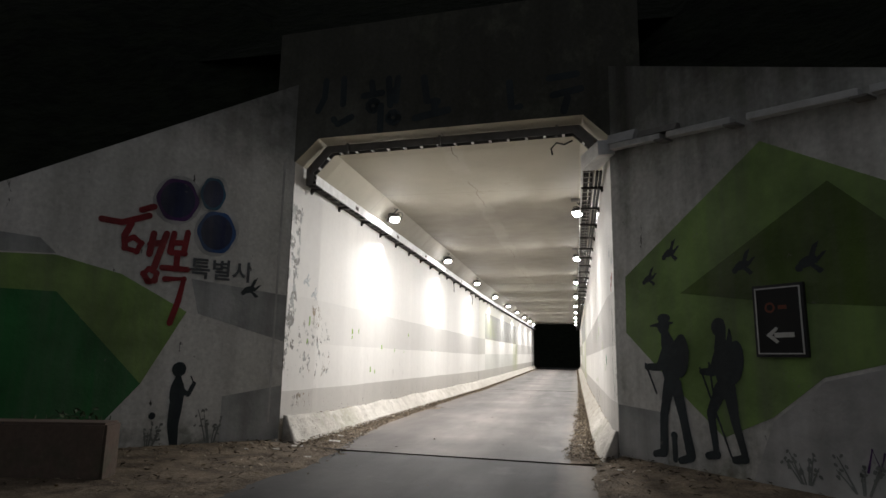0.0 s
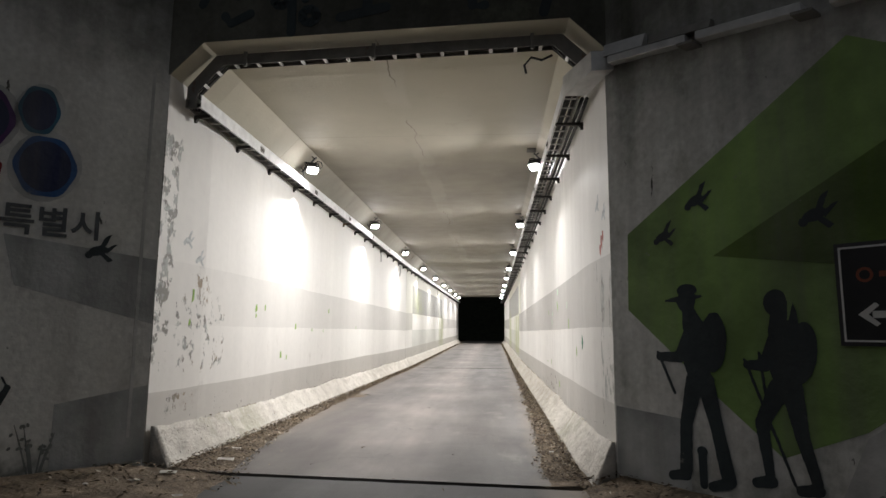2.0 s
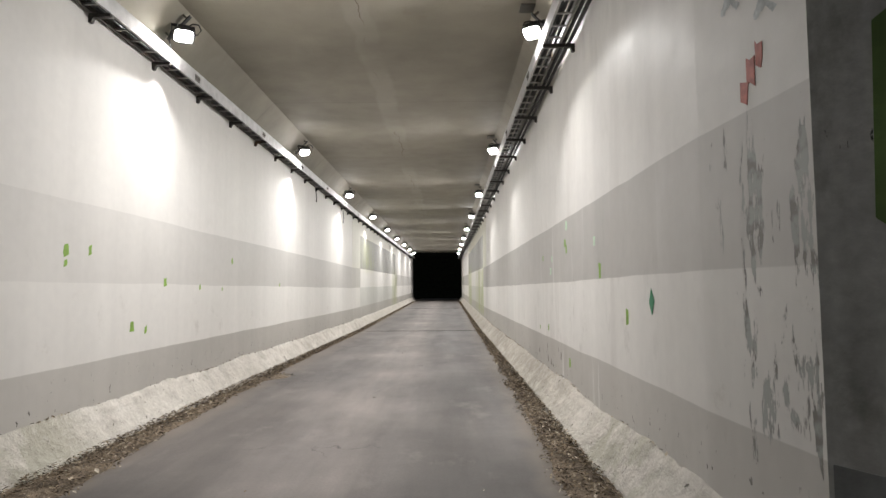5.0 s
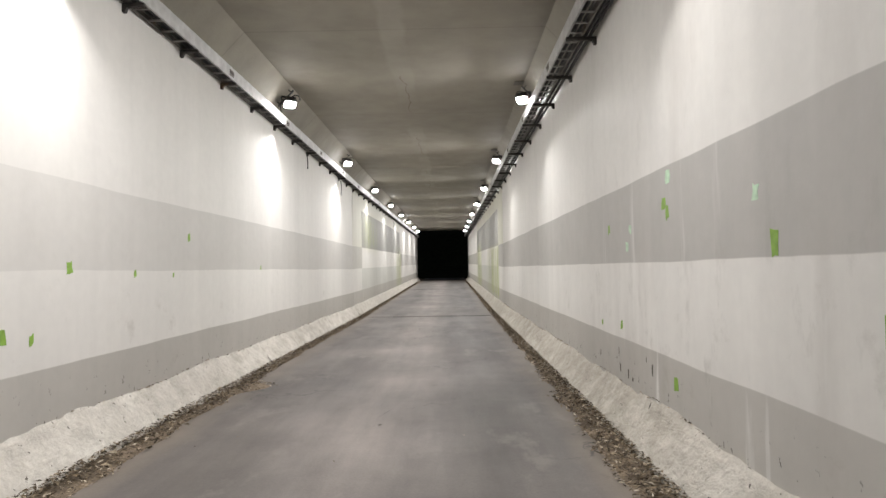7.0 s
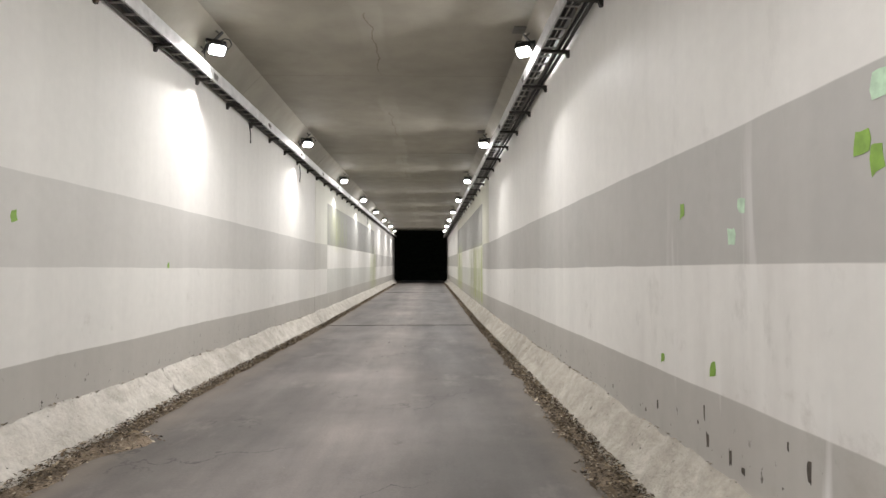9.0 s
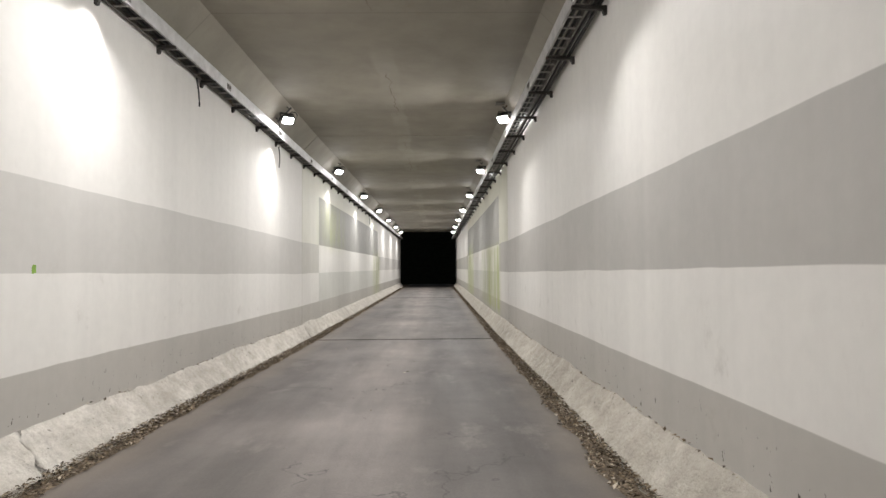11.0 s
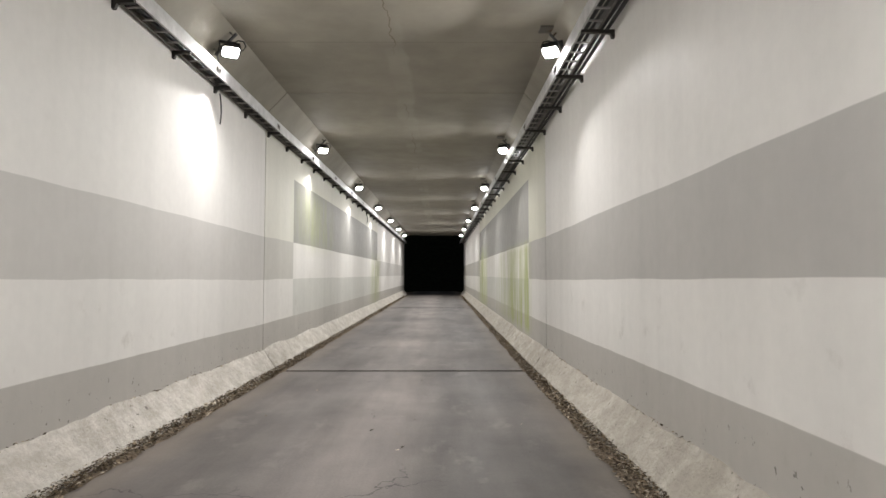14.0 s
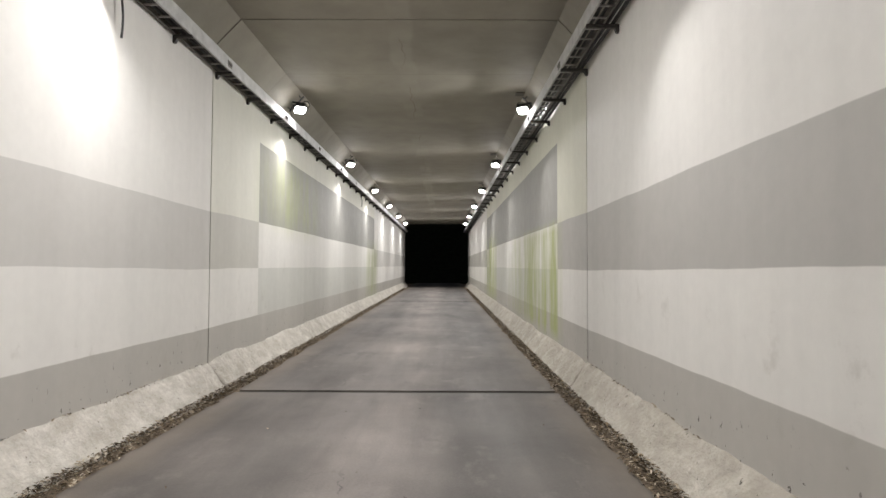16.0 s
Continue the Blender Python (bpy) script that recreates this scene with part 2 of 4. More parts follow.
def plinth_cement():
    m = Nodes("plinth_cement")
    c = m.mix(m.ramp(m.noise(2.4, 6), 0.35, 0.65), (0.58, 0.55, 0.50), (0.46, 0.43, 0.385))
    bare = m.mix(m.ramp(m.noise(3.1, 7), 0.4, 0.6), (0.47, 0.44, 0.385), (0.37, 0.34, 0.29))
    c = m.mix(m.mul(m.ramp(m.x, 1.0, 1.1), m.ramp(m.y, 9.0, 13.0)), c, bare)
    c = m.mix(m.mul(m.ramp(m.noise(1.1, 8, m.scaled(1, 1, 2.0), 0.7), 0.58, 0.68), 0.5), c, (0.30, 0.285, 0.235))
    c = m.shade(c, m.ramp(m.noise(20, 6), 0.3, 0.7, 0.88, 1.08))
    c = m.mix(m.ramp(m.noise(14, 4), 0.68, 0.71), c, (0.09, 0.08, 0.07))
    smear = m.noise(5.5, 8, m.scaled(1.0, 0.8, 1.5), 0.66)
    c = m.shade(c, m.ramp(smear, 0.36, 0.64, 0.9, 1.05))
    grime = m.mul(m.ramp(m.y, 13.0, 20.0, 0.15, 0.75), m.ramp(m.noise(4.5, 8, m.scaled(1, 0.7, 1.4, 40.0), 0.68), 0.40, 0.62))
    c = m.mix(grime, c, (0.34, 0.31, 0.265))
    stain = m.mul(m.within(m.y, 8.6, 10.3, 0.35), m.ramp(m.noise(3.2, 6, m.scaled(1, 1, 1, 12.0)), 0.42, 0.56))
    c = m.mix(m.mul(stain, 0.6), c, (0.30, 0.29, 0.22))
    c = m.mix(m.ramp(m.noise(11, 7, None, 0.7), 0.66, 0.69), c, (0.10, 0.085, 0.07))
    return m.done(c, 0.85, height=m.add(m.add(m.noise(9, 7), m.mul(smear, 1.8)), m.mul(m.noise(50, 4), 0.15)), depth=0.022, spec=0.3)


def old_concrete(name, dark, light):
    m = Nodes(name)
    c = m.mix(m.ramp(m.noise(0.8, 5), 0.3, 0.7), dark, light)
    streak = m.ramp(m.noise(1.0, 6, m.scaled(2.8, 2.8, 0.18)), 0.42, 0.66)
    grime_shade = m.ramp(m.x, -2.0, 2.0, 0.0, 1.0)  # left to right: the left wing's stronger light is put in as less grime
    # darker towards the top: grime, and the weaker light up there, as colour
    high = m.ramp(m.add(m.add(m.z, m.ramp(grime_shade, 0, 1, -1.05, 0.0)), m.mul(m.noise(0.9, 6, None, 0.62), 2.6)), 4.5, 6.2)
    c = m.mix(m.mul(m.mul(streak, m.ramp(high, 0, 1, 0.4, 1.0)), m.ramp(grime_shade, 0, 1, 0.55, 0.8)), c, (0.075, 0.07, 0.06))
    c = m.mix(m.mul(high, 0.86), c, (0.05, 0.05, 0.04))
    low = m.mul(m.ramp(m.add(m.z, m.mul(m.noise(2.0, 6), 0.9)), 0.55, 0.95, 1.0, 0.0), m.ramp(m.noise(5, 6), 0.4, 0.6))
    c = m.mix(m.mul(low, 0.7), c, (0.09, 0.095, 0.065))
    moss = m.mul(m.ramp(m.noise(1.6, 8, m.scaled(1.2, 1.2, 0.8, 5.0), 0.68), 0.53, 0.68), m.ramp(grime_shade, 0, 1, 0.2, 0.5))
    c = m.mix(moss, c, (0.17, 0.18, 0.13))
    c = m.shade(c, m.ramp(m.noise(16, 6), 0.3, 0.7, 0.85, 1.1))
    c = m.mix(m.ramp(m.noise(3.4, 8, m.scaled(2, 2, 0.7), 0.7), 0.665, 0.68), c, (0.07, 0.07, 0.065))
    return m.done(c, 0.88, height=m.add(m.noise(12, 6), m.mul(m.noise(2, 3), 1.2)), depth=0.006, spec=0.3)


def faded_paint(name, colour, wear=0.5):
    m = Nodes(name)
    streak = m.ramp(m.noise(1.0, 6, m.scaled(3, 3, 0.25)), 0.40, 0.7)
    c = m.mix(m.mul(streak, wear), colour, (0.17, 0.165, 0.15))
    c = m.shade(c, m.ramp(m.noise(1.1, 7, None, 0.62), 0.34, 0.68, 0.62, 1.18))
    c = m.mix(m.ramp(m.noise(6, 8, None, 0.7), 0.66, 0.70, 0.0, 0.6), c, (0.26, 0.25, 0.23))
    return m.done(c, 0.75, height=m.noise(14, 5), depth=0.006, spec=0.35)


def rusted_metal(name, colour, rust, metal=0.7, rough=0.45):
    m = Nodes(name)
    c = m.shade(colour, m.ramp(m.noise(7, 5), 0.3, 0.7, 0.82, 1.12))
    c = m.mix(m.ramp(m.noise(3.1, 7), 0.72 - rust, 0.78 - rust), c, (0.16, 0.10, 0.06))
    return m.done(c, m.ramp(m.noise(5, 4), 0.3, 0.7, rough - 0.08, rough + 0.15), metal, height=m.noise(25, 3), depth=0.002)


def loose_earth():
    m = Nodes("loose_earth")
    c = m.mix(m.ramp(m.noise(3.0, 7), 0.35, 0.65), (0.105, 0.082, 0.058), (0.25, 0.195, 0.142))
    c = m.shade(c, m.ramp(m.noise(40, 5), 0.3, 0.7, 0.6, 1.3))
    return m.done(c, 0.95, height=m.add(m.noise(14, 7), m.mul(m.noise(70, 3), 0.4)), depth=0.04, spec=0.2)


def sky_hiding_bank():
    m = Nodes("sky_hiding_bank")
    # near-black, so that the added banks hide the sky and stay dark
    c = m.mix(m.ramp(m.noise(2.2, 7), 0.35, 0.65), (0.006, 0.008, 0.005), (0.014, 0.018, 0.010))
    return m.done(c, 0.95, height=m.noise(5, 8), depth=0.2, spec=0.1)


def leaf_litter():
    m = Nodes("leaf_litter")
    n = m.t.nodes.new("ShaderNodeValToRGB")
    m.link(m.island, n.inputs[0])
    stops = ((0.0, (0.035, 0.026, 0.017)), (0.42, (0.09, 0.066, 0.043)), (0.7, (0.19, 0.142, 0.09)), (0.86, (0.34, 0.275, 0.19)), (1.0, (0.55, 0.49, 0.4)))
    while len(n.color_ramp.elements) < len(stops):
        n.color_ramp.elements.new(0.5)
    for e, (at, col) in zip(n.color_ramp.elements, stops):
        e.position, e.color = at, (*col, 1)
    return m.done(m.shade(n.outputs[0], m.ramp(m.noise(60, 3), 0.3, 0.7, 0.75, 1.2)), 0.8, spec=0.25)


def leaf_green():
    m = Nodes("shrub_leaf")
    c = m.mix(m.island, (0.03, 0.055, 0.022), (0.06, 0.09, 0.03))
    return m.done(c, 0.6)


def plain(name, colour, rough=0.5, metal=0.0, grain=0.1):
    m = Nodes(name)
    return m.done(m.shade(colour, m.ramp(m.noise(18, 4), 0.3, 0.7, 1 - grain, 1 + grain)), rough, metal)


def glowing(name, colour, strength):
    m = Nodes(name)
    m.link(colour, m.bsdf.inputs["Emission Color"])
    m.bsdf.inputs["Emission Strength"].default_value = strength
    return m.done((0.9, 0.9, 0.9), 0.3)


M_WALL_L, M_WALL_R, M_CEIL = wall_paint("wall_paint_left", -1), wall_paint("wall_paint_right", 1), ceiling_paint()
M_FLOOR, M_LANE = road_concrete("tunnel_road", (0.128, 0.113, 0.103), 0.60), road_concrete("lane_concrete", (0.06, 0.057, 0.055), 0.66)
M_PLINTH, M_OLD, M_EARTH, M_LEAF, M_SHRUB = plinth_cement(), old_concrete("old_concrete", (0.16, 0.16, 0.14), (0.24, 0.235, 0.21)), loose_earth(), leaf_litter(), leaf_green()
M_BANK = sky_hiding_bank()
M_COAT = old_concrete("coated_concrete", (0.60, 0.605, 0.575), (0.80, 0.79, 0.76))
M_BROWN = old_concrete("brown_concrete", (0.12, 0.085, 0.068), (0.17, 0.125, 0.10))
M_GALV = rusted_metal("galvanised_steel", (0.54, 0.54, 0.535), 0.02, 0.5, 0.48)
M_RUNG = rusted_metal("rung_steel", (0.36, 0.35, 0.335), 0.05, 0.4, 0.5)
M_DULL = rusted_metal("dull_steel", (0.20, 0.19, 0.175), 0.10, 0.5, 0.55)
M_DARKSTEEL = rusted_metal("dark_bracket_steel", (0.055, 0.05, 0.046), 0.08, 0.3, 0.6)
M_BLACK = plain("black_housing", (0.028, 0.028, 0.03), 0.5)
M_CABLE = plain("cable_sheath", (0.02, 0.02, 0.02), 0.55)
M_LENS = glowing("lamp_lens", (1.0, 0.985, 0.97), 118.0)
M_FILLER = plain("joint_filler", (0.02, 0.018, 0.016), 0.9)
M_GREEN = faded_paint("mural_leaf_green", (0.245, 0.385, 0.115))
M_DEEPGREEN = faded_paint("mural_deep_green", (0.035, 0.19, 0.055))
M_OLIVE = faded_paint("mural_olive_green", (0.10, 0.165, 0.03))
M_GREY = faded_paint("mural_grey", (0.47, 0.485, 0.485))
M_PALEGREY = faded_paint("mural_pale_grey", (0.58, 0.58, 0.57), 0.3)
M_INK = faded_paint("stencil_black", (0.03, 0.042, 0.048), 0.15)
M_LETTER = faded_paint("letter_grey", (0.11, 0.12, 0.13), 0.2)
M_PLANT = faded_paint("stencil_faded", (0.25, 0.265, 0.25), 0.4)
M_RED = faded_paint("brush_red", (0.26, 0.025, 0.03), 0.2)
M_CORE = faded_paint("mural_dark_centre", (0.03, 0.04, 0.10))
M_GHOST = plain("faded_grey", (0.46, 0.48, 0.48), 0.7, grain=0.35)
M_SCAR = plain("flaked_scar", (0.075, 0.062, 0.05), 0.9, grain=0.5)
M_SCRAP = plain("paper", (0.62, 0.6, 0.56), 0.7)
M_PURPLE, M_TEAL, M_BLUE = faded_paint("mural_purple", (0.10, 0.035, 0.16)), faded_paint("mural_teal", (0.03, 0.13, 0.22)), faded_paint("mural_blue", (0.035, 0.11, 0.30))
M_SIGN, M_SIGNWHITE, M_SIGNRED = plain("sign_black", (0.015, 0.015, 0.016), 0.4), plain("sign_white", (0.62, 0.62, 0.6), 0.5), plain("sign_red", (0.22, 0.06, 0.03), 0.5)
M_MARK, M_MARKPALE, M_MARKDEEP, M_MARKRED = plain("mark_green", (0.20, 0.35, 0.045), 0.6, grain=0.2), plain("mark_pale_green", (0.45, 0.62, 0.45), 0.6, grain=0.2), plain("mark_deep_green", (0.03, 0.22, 0.10), 0.6, grain=0.2), plain("mark_red", (0.42, 0.13, 0.10), 0.7, grain=0.3)

# ---- mesh helpers ----


def part(name, bm, material, parent=None, label="", smooth=False):
    """Link a bmesh as one mesh object, under a thing where one is given."""
    bmesh.ops.recalc_face_normals(bm, faces=bm.faces)
    me = bpy.data.meshes.new(name)
    bm.to_mesh(me)
    bm.free()
    me.materials.append(material)
    if smooth:
        me.polygons.foreach_set("use_smooth", [True] * len(me.polygons))
    ob = new(name, me)
    if parent is not None:
        ob.parent = parent
    if label:
        ob["label"] = label
    return ob


def setting(ob, label, category):
    return tagged(ob, label, category, kind="structure")


def empty(name, m, label, category, group=""):
    ob = new(name)
    ob.matrix_world = m
    return tagged(ob, label, category, group)


def box(bm, x0, y0, z0, x1, y1, z1, m=None):
    vs = [bm.verts.new(Vector(p)) for p in ((x0, y0, z0), (x1, y0, z0), (x1, y1, z0), (x0, y1, z0), (x0, y0, z1), (x1, y0, z1), (x1, y1, z1), (x0, y1, z1))]
    for f in ((0, 3, 2, 1), (4, 5, 6, 7), (0, 1, 5, 4), (1, 2, 6, 5), (2, 3, 7, 6), (3, 0, 4, 7)):
        bm.faces.new([vs[i] for i in f])
    if m is not None:
        bmesh.ops.transform(bm, matrix=m, verts=vs)
    return vs


def bevel(bm, width, segments=1):
    bmesh.ops.bevel(bm, geom=bm.edges[:], offset=width, segments=segments, affect="EDGES", clamp_overlap=True)
    return bm


def loft(bm, rings, caps=True):
    """Skin a list of closed rings with the same count of points."""
    vr = [[bm.verts.new(p) for p in r] for r in rings]
    n = len(vr[0])
    for a, b in zip(vr, vr[1:]):
        for k in range(n):
            bm.faces.new((a[k], a[(k + 1) % n], b[(k + 1) % n], b[k]))
    if caps:
        bm.faces.new(vr[0][::-1])
        bm.faces.new(vr[-1])
    return bm


def tube(bm, pts, r, n=6):
    rings = []
    for i, p in enumerate(pts):
        d = (Vector(pts[min(i + 1, len(pts) - 1)]) - Vector(pts[max(i - 1, 0)])).normalized()
        side = d.orthogonal().normalized() if abs(d.z) > 0.9 else d.cross(Vector((0, 0, 1))).normalized()
        up = side.cross(d)
        rings.append([Vector(p) + r * (math.cos(2 * math.pi * k / n) * side + math.sin(2 * math.pi * k / n) * up) for k in range(n)])
    return loft(bm, rings)


def lathe(bm, profile, n=20, m=None):
    """A solid of revolution round z from (radius, height) pairs."""
    rings = [[Vector((r * math.cos(2 * math.pi * k / n), r * math.sin(2 * math.pi * k / n), h)) for k in range(n)] for r, h in profile]
    if m is not None:
        rings = [[m @ p for p in r] for r in rings]
    return loft(bm, rings)


# ---- the underpass ----
HALF, CEIL, HAUNCH_Z, HAUNCH_X = 2.46, 4.88, 4.50, 2.10
JOINTS = (27.0, 47.0)
END = 66.6


def front(x):
    """The mouth stands slightly askew to the road."""
    return 7.27 - 0.066 * x


def mouth(bm, outline, flared, y1):
    """A prism whose arris at the mouth is chamfered outwards."""
    rings = [[Vector((px, front(px), pz)) for px, pz in flared], [Vector((px, front(px) + 1.0, pz)) for px, pz in outline]]
    rings.append([Vector((px, y1, pz + grade(y1))) for px, pz in outline])
    return loft(bm, rings)


def prism(bm, outline, y0, y1):
    """Extrude an (x, z) outline along the road; y0 and y1 are numbers or functions of x."""
    rings = []
    for ends in (y0, y1):
        ring = []
        for px, pz in outline:
            yy = ends(px) if callable(ends) else ends
            ring.append(Vector((px, yy, pz + grade(yy))))
        rings.append(ring)
    return loft(bm, rings)


SECTIONS = [(front, 26.985), (27.015, 46.985), (47.015, END)]
walls = {-1: [], 1: []}
for y0, y1 in SECTIONS:
    for s, name, mat in ((-1, "wall_left", M_WALL_L), (1, "wall_right", M_WALL_R)):
        outline = [(s * HALF, -0.3), (s * HALF, HAUNCH_Z), (s * (HALF + 0.5), HAUNCH_Z), (s * (HALF + 0.5), -0.3)]
        lip = 0.09 if s < 0 else 0.05
        flared = [(s * (HALF + lip), -0.3), (s * (HALF + lip), HAUNCH_Z + 0.05), (s * (HALF + 0.5), HAUNCH_Z + 0.05), (s * (HALF + 0.5), -0.3)]
        bm = mouth(bmesh.new(), outline, flared, y1) if y1 < 27 else prism(bmesh.new(), outline, y0, y1)
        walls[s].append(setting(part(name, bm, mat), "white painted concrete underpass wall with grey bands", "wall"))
    outline = [(-HALF - 0.5, HAUNCH_Z), (-HALF, HAUNCH_Z), (-HAUNCH_X, CEIL), (HAUNCH_X, CEIL), (HALF, HAUNCH_Z), (HALF + 0.5, HAUNCH_Z), (HALF + 0.5, CEIL + 0.6), (-HALF - 0.5, CEIL + 0.6)]
    flared = [(-HALF - 0.5, HAUNCH_Z + 0.05), (-HALF - 0.09, HAUNCH_Z + 0.05), (-HAUNCH_X - 0.04, CEIL + 0.05), (HAUNCH_X + 0.04, CEIL + 0.05), (HALF + 0.05, HAUNCH_Z + 0.05), (HALF + 0.5, HAUNCH_Z + 0.05), (HALF + 0.5, CEIL + 0.6), (-HALF - 0.5, CEIL + 0.6)]
    bm = mouth(bmesh.new(), outline, flared, y1) if y1 < 27 else prism(bmesh.new(), outline, y0, y1)
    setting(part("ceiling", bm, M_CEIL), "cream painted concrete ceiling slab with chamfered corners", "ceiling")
    bm = prism(bmesh.new(), [(-HALF, -0.35), (HALF, -0.35), (HALF, 0.0), (-HALF, 0.0)], y0 if y1 < 27 else y0 + 0.055, y1 - 0.055 if y1 < 60 else y1)
    setting(part("floor", bm, M_FLOOR), "worn grey concrete road slab", "floor")
for y in JOINTS:
    bm = bmesh.new()
    for s in (-1, 1):
        box(bm, min(s * (HALF + 0.012), s * (HALF + 0.4)), y - 0.03, 0.0, max(s * (HALF + 0.012), s * (HALF + 0.4)), y + 0.03, HAUNCH_Z + 0.3)
    box(bm, -HALF, y - 0.075, -0.3, HALF, y + 0.075, -0.018 + grade(y))
    box(bm, -HALF, y - 0.03, CEIL + 0.012 + grade(y), HALF, y + 0.03, CEIL + 0.4 + grade(y))
    setting(part("expansion_joint", bm, M_FILLER), "dark filler strip in an expansion joint", "joint")


def plinth(s, y0, y1, seed):
    """The rough cement fillet along the foot of a wall."""
    rows, n = [], max(2, int((y1 - y0) / 0.08))
    for i in range(n + 1):
        y = y0 + (y1 - y0) * i / n
        foot = 2.18 + 0.09 * math.exp(-max(y - 7.2, 0) / 1.6) + 0.035 * noise.noise((y * 0.9, seed, 0)) + 0.012 * noise.noise((y * 5, seed, 3))
        top = 0.37 + 0.09 * math.exp(-max(y - 7.2, 0) / 1.2) + 0.05 * noise.noise((y * 0.7, seed, 7)) + 0.02 * noise.noise((y * 4, seed, 9))
        ring = [(foot, -0.05)]
        for k in range(7):
            a = k / 6
            lump = (0.016 if s < 0 else 0.024) * noise.noise((y * 1.1, a * 6.0, seed + 20)) + 0.014 * noise.noise((y * 3.1, a * 2.2, seed)) + 0.013 * noise.noise((y * 9, a * 6, seed))
            ring.append((foot + (HALF - foot) * a - lump, top * a + lump * 0.8))
        ring += [(HALF + 0.03, top), (HALF + 0.03, -0.05)]
        yy = y + (front(s * HALF) - 7.27 if y0 < 8 and i < n / 2 else 0)
        rows.append([Vector((s * px, yy, pz + grade(yy))) for px, pz in ring])
    return setting(part("wall_plinth", loft(bmesh.new(), rows), M_PLINTH, smooth=True), "rough cement fillet sloping along the wall foot", "plinth")


for s in (-1, 1):
    for k, (y0, y1) in enumerate(((7.275, 26.985), (27.015, 46.985), (47.015, END - 0.01))):
        plinth(s, y0, y1, 3.0 + 11 * k + 5 * s)

# headwall over the mouth
bm = bmesh.new()
ring = [(-HALF - 0.5, HAUNCH_Z + 0.05), (-HALF - 0.09, HAUNCH_Z + 0.05), (-HAUNCH_X - 0.04, CEIL + 0.05), (HAUNCH_X + 0.04, CEIL + 0.05), (HALF + 0.05, HAUNCH_Z + 0.05), (HALF + 0.5, HAUNCH_Z + 0.05), (HALF + 0.5, 6.9), (-HALF - 0.5, 6.9)]
prism(bm, ring, lambda x: front(x) - 0.012, lambda x: front(x) - 0.004)
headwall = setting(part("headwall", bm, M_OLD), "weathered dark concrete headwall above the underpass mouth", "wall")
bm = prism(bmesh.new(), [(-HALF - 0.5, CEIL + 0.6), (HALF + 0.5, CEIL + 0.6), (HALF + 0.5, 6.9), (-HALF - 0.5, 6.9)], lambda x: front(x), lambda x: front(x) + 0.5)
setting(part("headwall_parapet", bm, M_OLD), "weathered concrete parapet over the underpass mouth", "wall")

# splayed wing walls; u runs along the wall away from the mouth
LEFT_P, LEFT_D = Vector((-2.55, 7.45, 0)), Vector((-0.7071, -0.7071, 0))
RIGHT_P, RIGHT_D = Vector((2.5, 7.11, 0)), Vector((0.658, -0.753, 0))
LEFT_N, RIGHT_N = Vector((0.7071, -0.7071, 0)), Vector((-0.753, -0.658, 0))


def on_left(u, z, out=0.0):
    return LEFT_P + LEFT_D * u + LEFT_N * out + Vector((0, 0, z))


def on_right(u, z, out=0.0):
    return RIGHT_P + RIGHT_D * u + RIGHT_N * out + Vector((0, 0, z))


def wing(name, at, top, slope, length):
    bm = bmesh.new()
    shape = [(0, -0.4), (length, -0.4), (length, top - slope * length), (0, top)]
    loft(bm, [[at(u, z, 0.0) for u, z in shape], [at(u, z, -0.5) for u, z in shape]])
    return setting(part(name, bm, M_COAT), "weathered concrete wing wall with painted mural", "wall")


wing_left = wing("wing_wall_left", on_left, 5.95, 0.62, 7.6)
wing_right = wing("wing_wall_right", on_right, 5.66, 0.44, 8.4)

# ---- ground ----
bm = bmesh.new()
lines = [(-300, -0.06), (7.0, -0.06), (27, -0.36), (END, 0.05), (END + 0.2, 0.35), (400, 0.35)]
cols = [[bm.verts.new((px, py, pz)) for py, pz in lines] for px in (-300, -12, 12, 300)]
for a, b in zip(cols, cols[1:]):
    for k in range(len(lines) - 1):
        bm.faces.new((a[k], b[k], b[k + 1], a[k + 1]))
setting(part("ground", bm, M_EARTH), "dark bare earth ground at night", "ground")
bm = prism(bmesh.new(), [(-1.75, -0.3), (2.3, -0.3), (2.3, 0.0), (-1.75, 0.0)], -40.0, lambda x: front(x) - 0.13)
setting(part("road", bm, M_LANE), "grey concrete lane leading to the underpass", "road")
bm = prism(bmesh.new(), [(-2.3, -0.3), (2.3, -0.3), (2.3, -0.004), (-2.3, -0.004)], END + 0.02, END + 60)
setting(part("road", bm, M_LANE), "grey concrete lane leaving the underpass", "road")
bm = prism(bmesh.new(), [(-2.3, -0.3), (2.3, -0.3), (2.3, -0.03), (-2.3, -0.03)], lambda x: front(x) - 0.14, lambda x: front(x) + 0.002)
setting(part("expansion_joint", bm, M_FILLER), "dark gap between lane and underpass slab", "joint")


def bank_sheet(rows):
    bm = bmesh.new()
    grid = [[bm.verts.new(p) for p in row] for row in rows]
    for a, b in zip(grid, grid[1:]):
        for k in range(len(a) - 1):
            bm.faces.new((a[k], a[k + 1], b[k + 1], b[k]))
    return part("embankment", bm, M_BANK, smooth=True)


def rough(p, size):
    return Vector(p) + Vector((0, 0, size * (noise.noise((p[0] * 0.35, p[1] * 0.35, 3)) + 0.4 * noise.noise((p[0] * 1.3, p[1] * 1.3, 8)))))


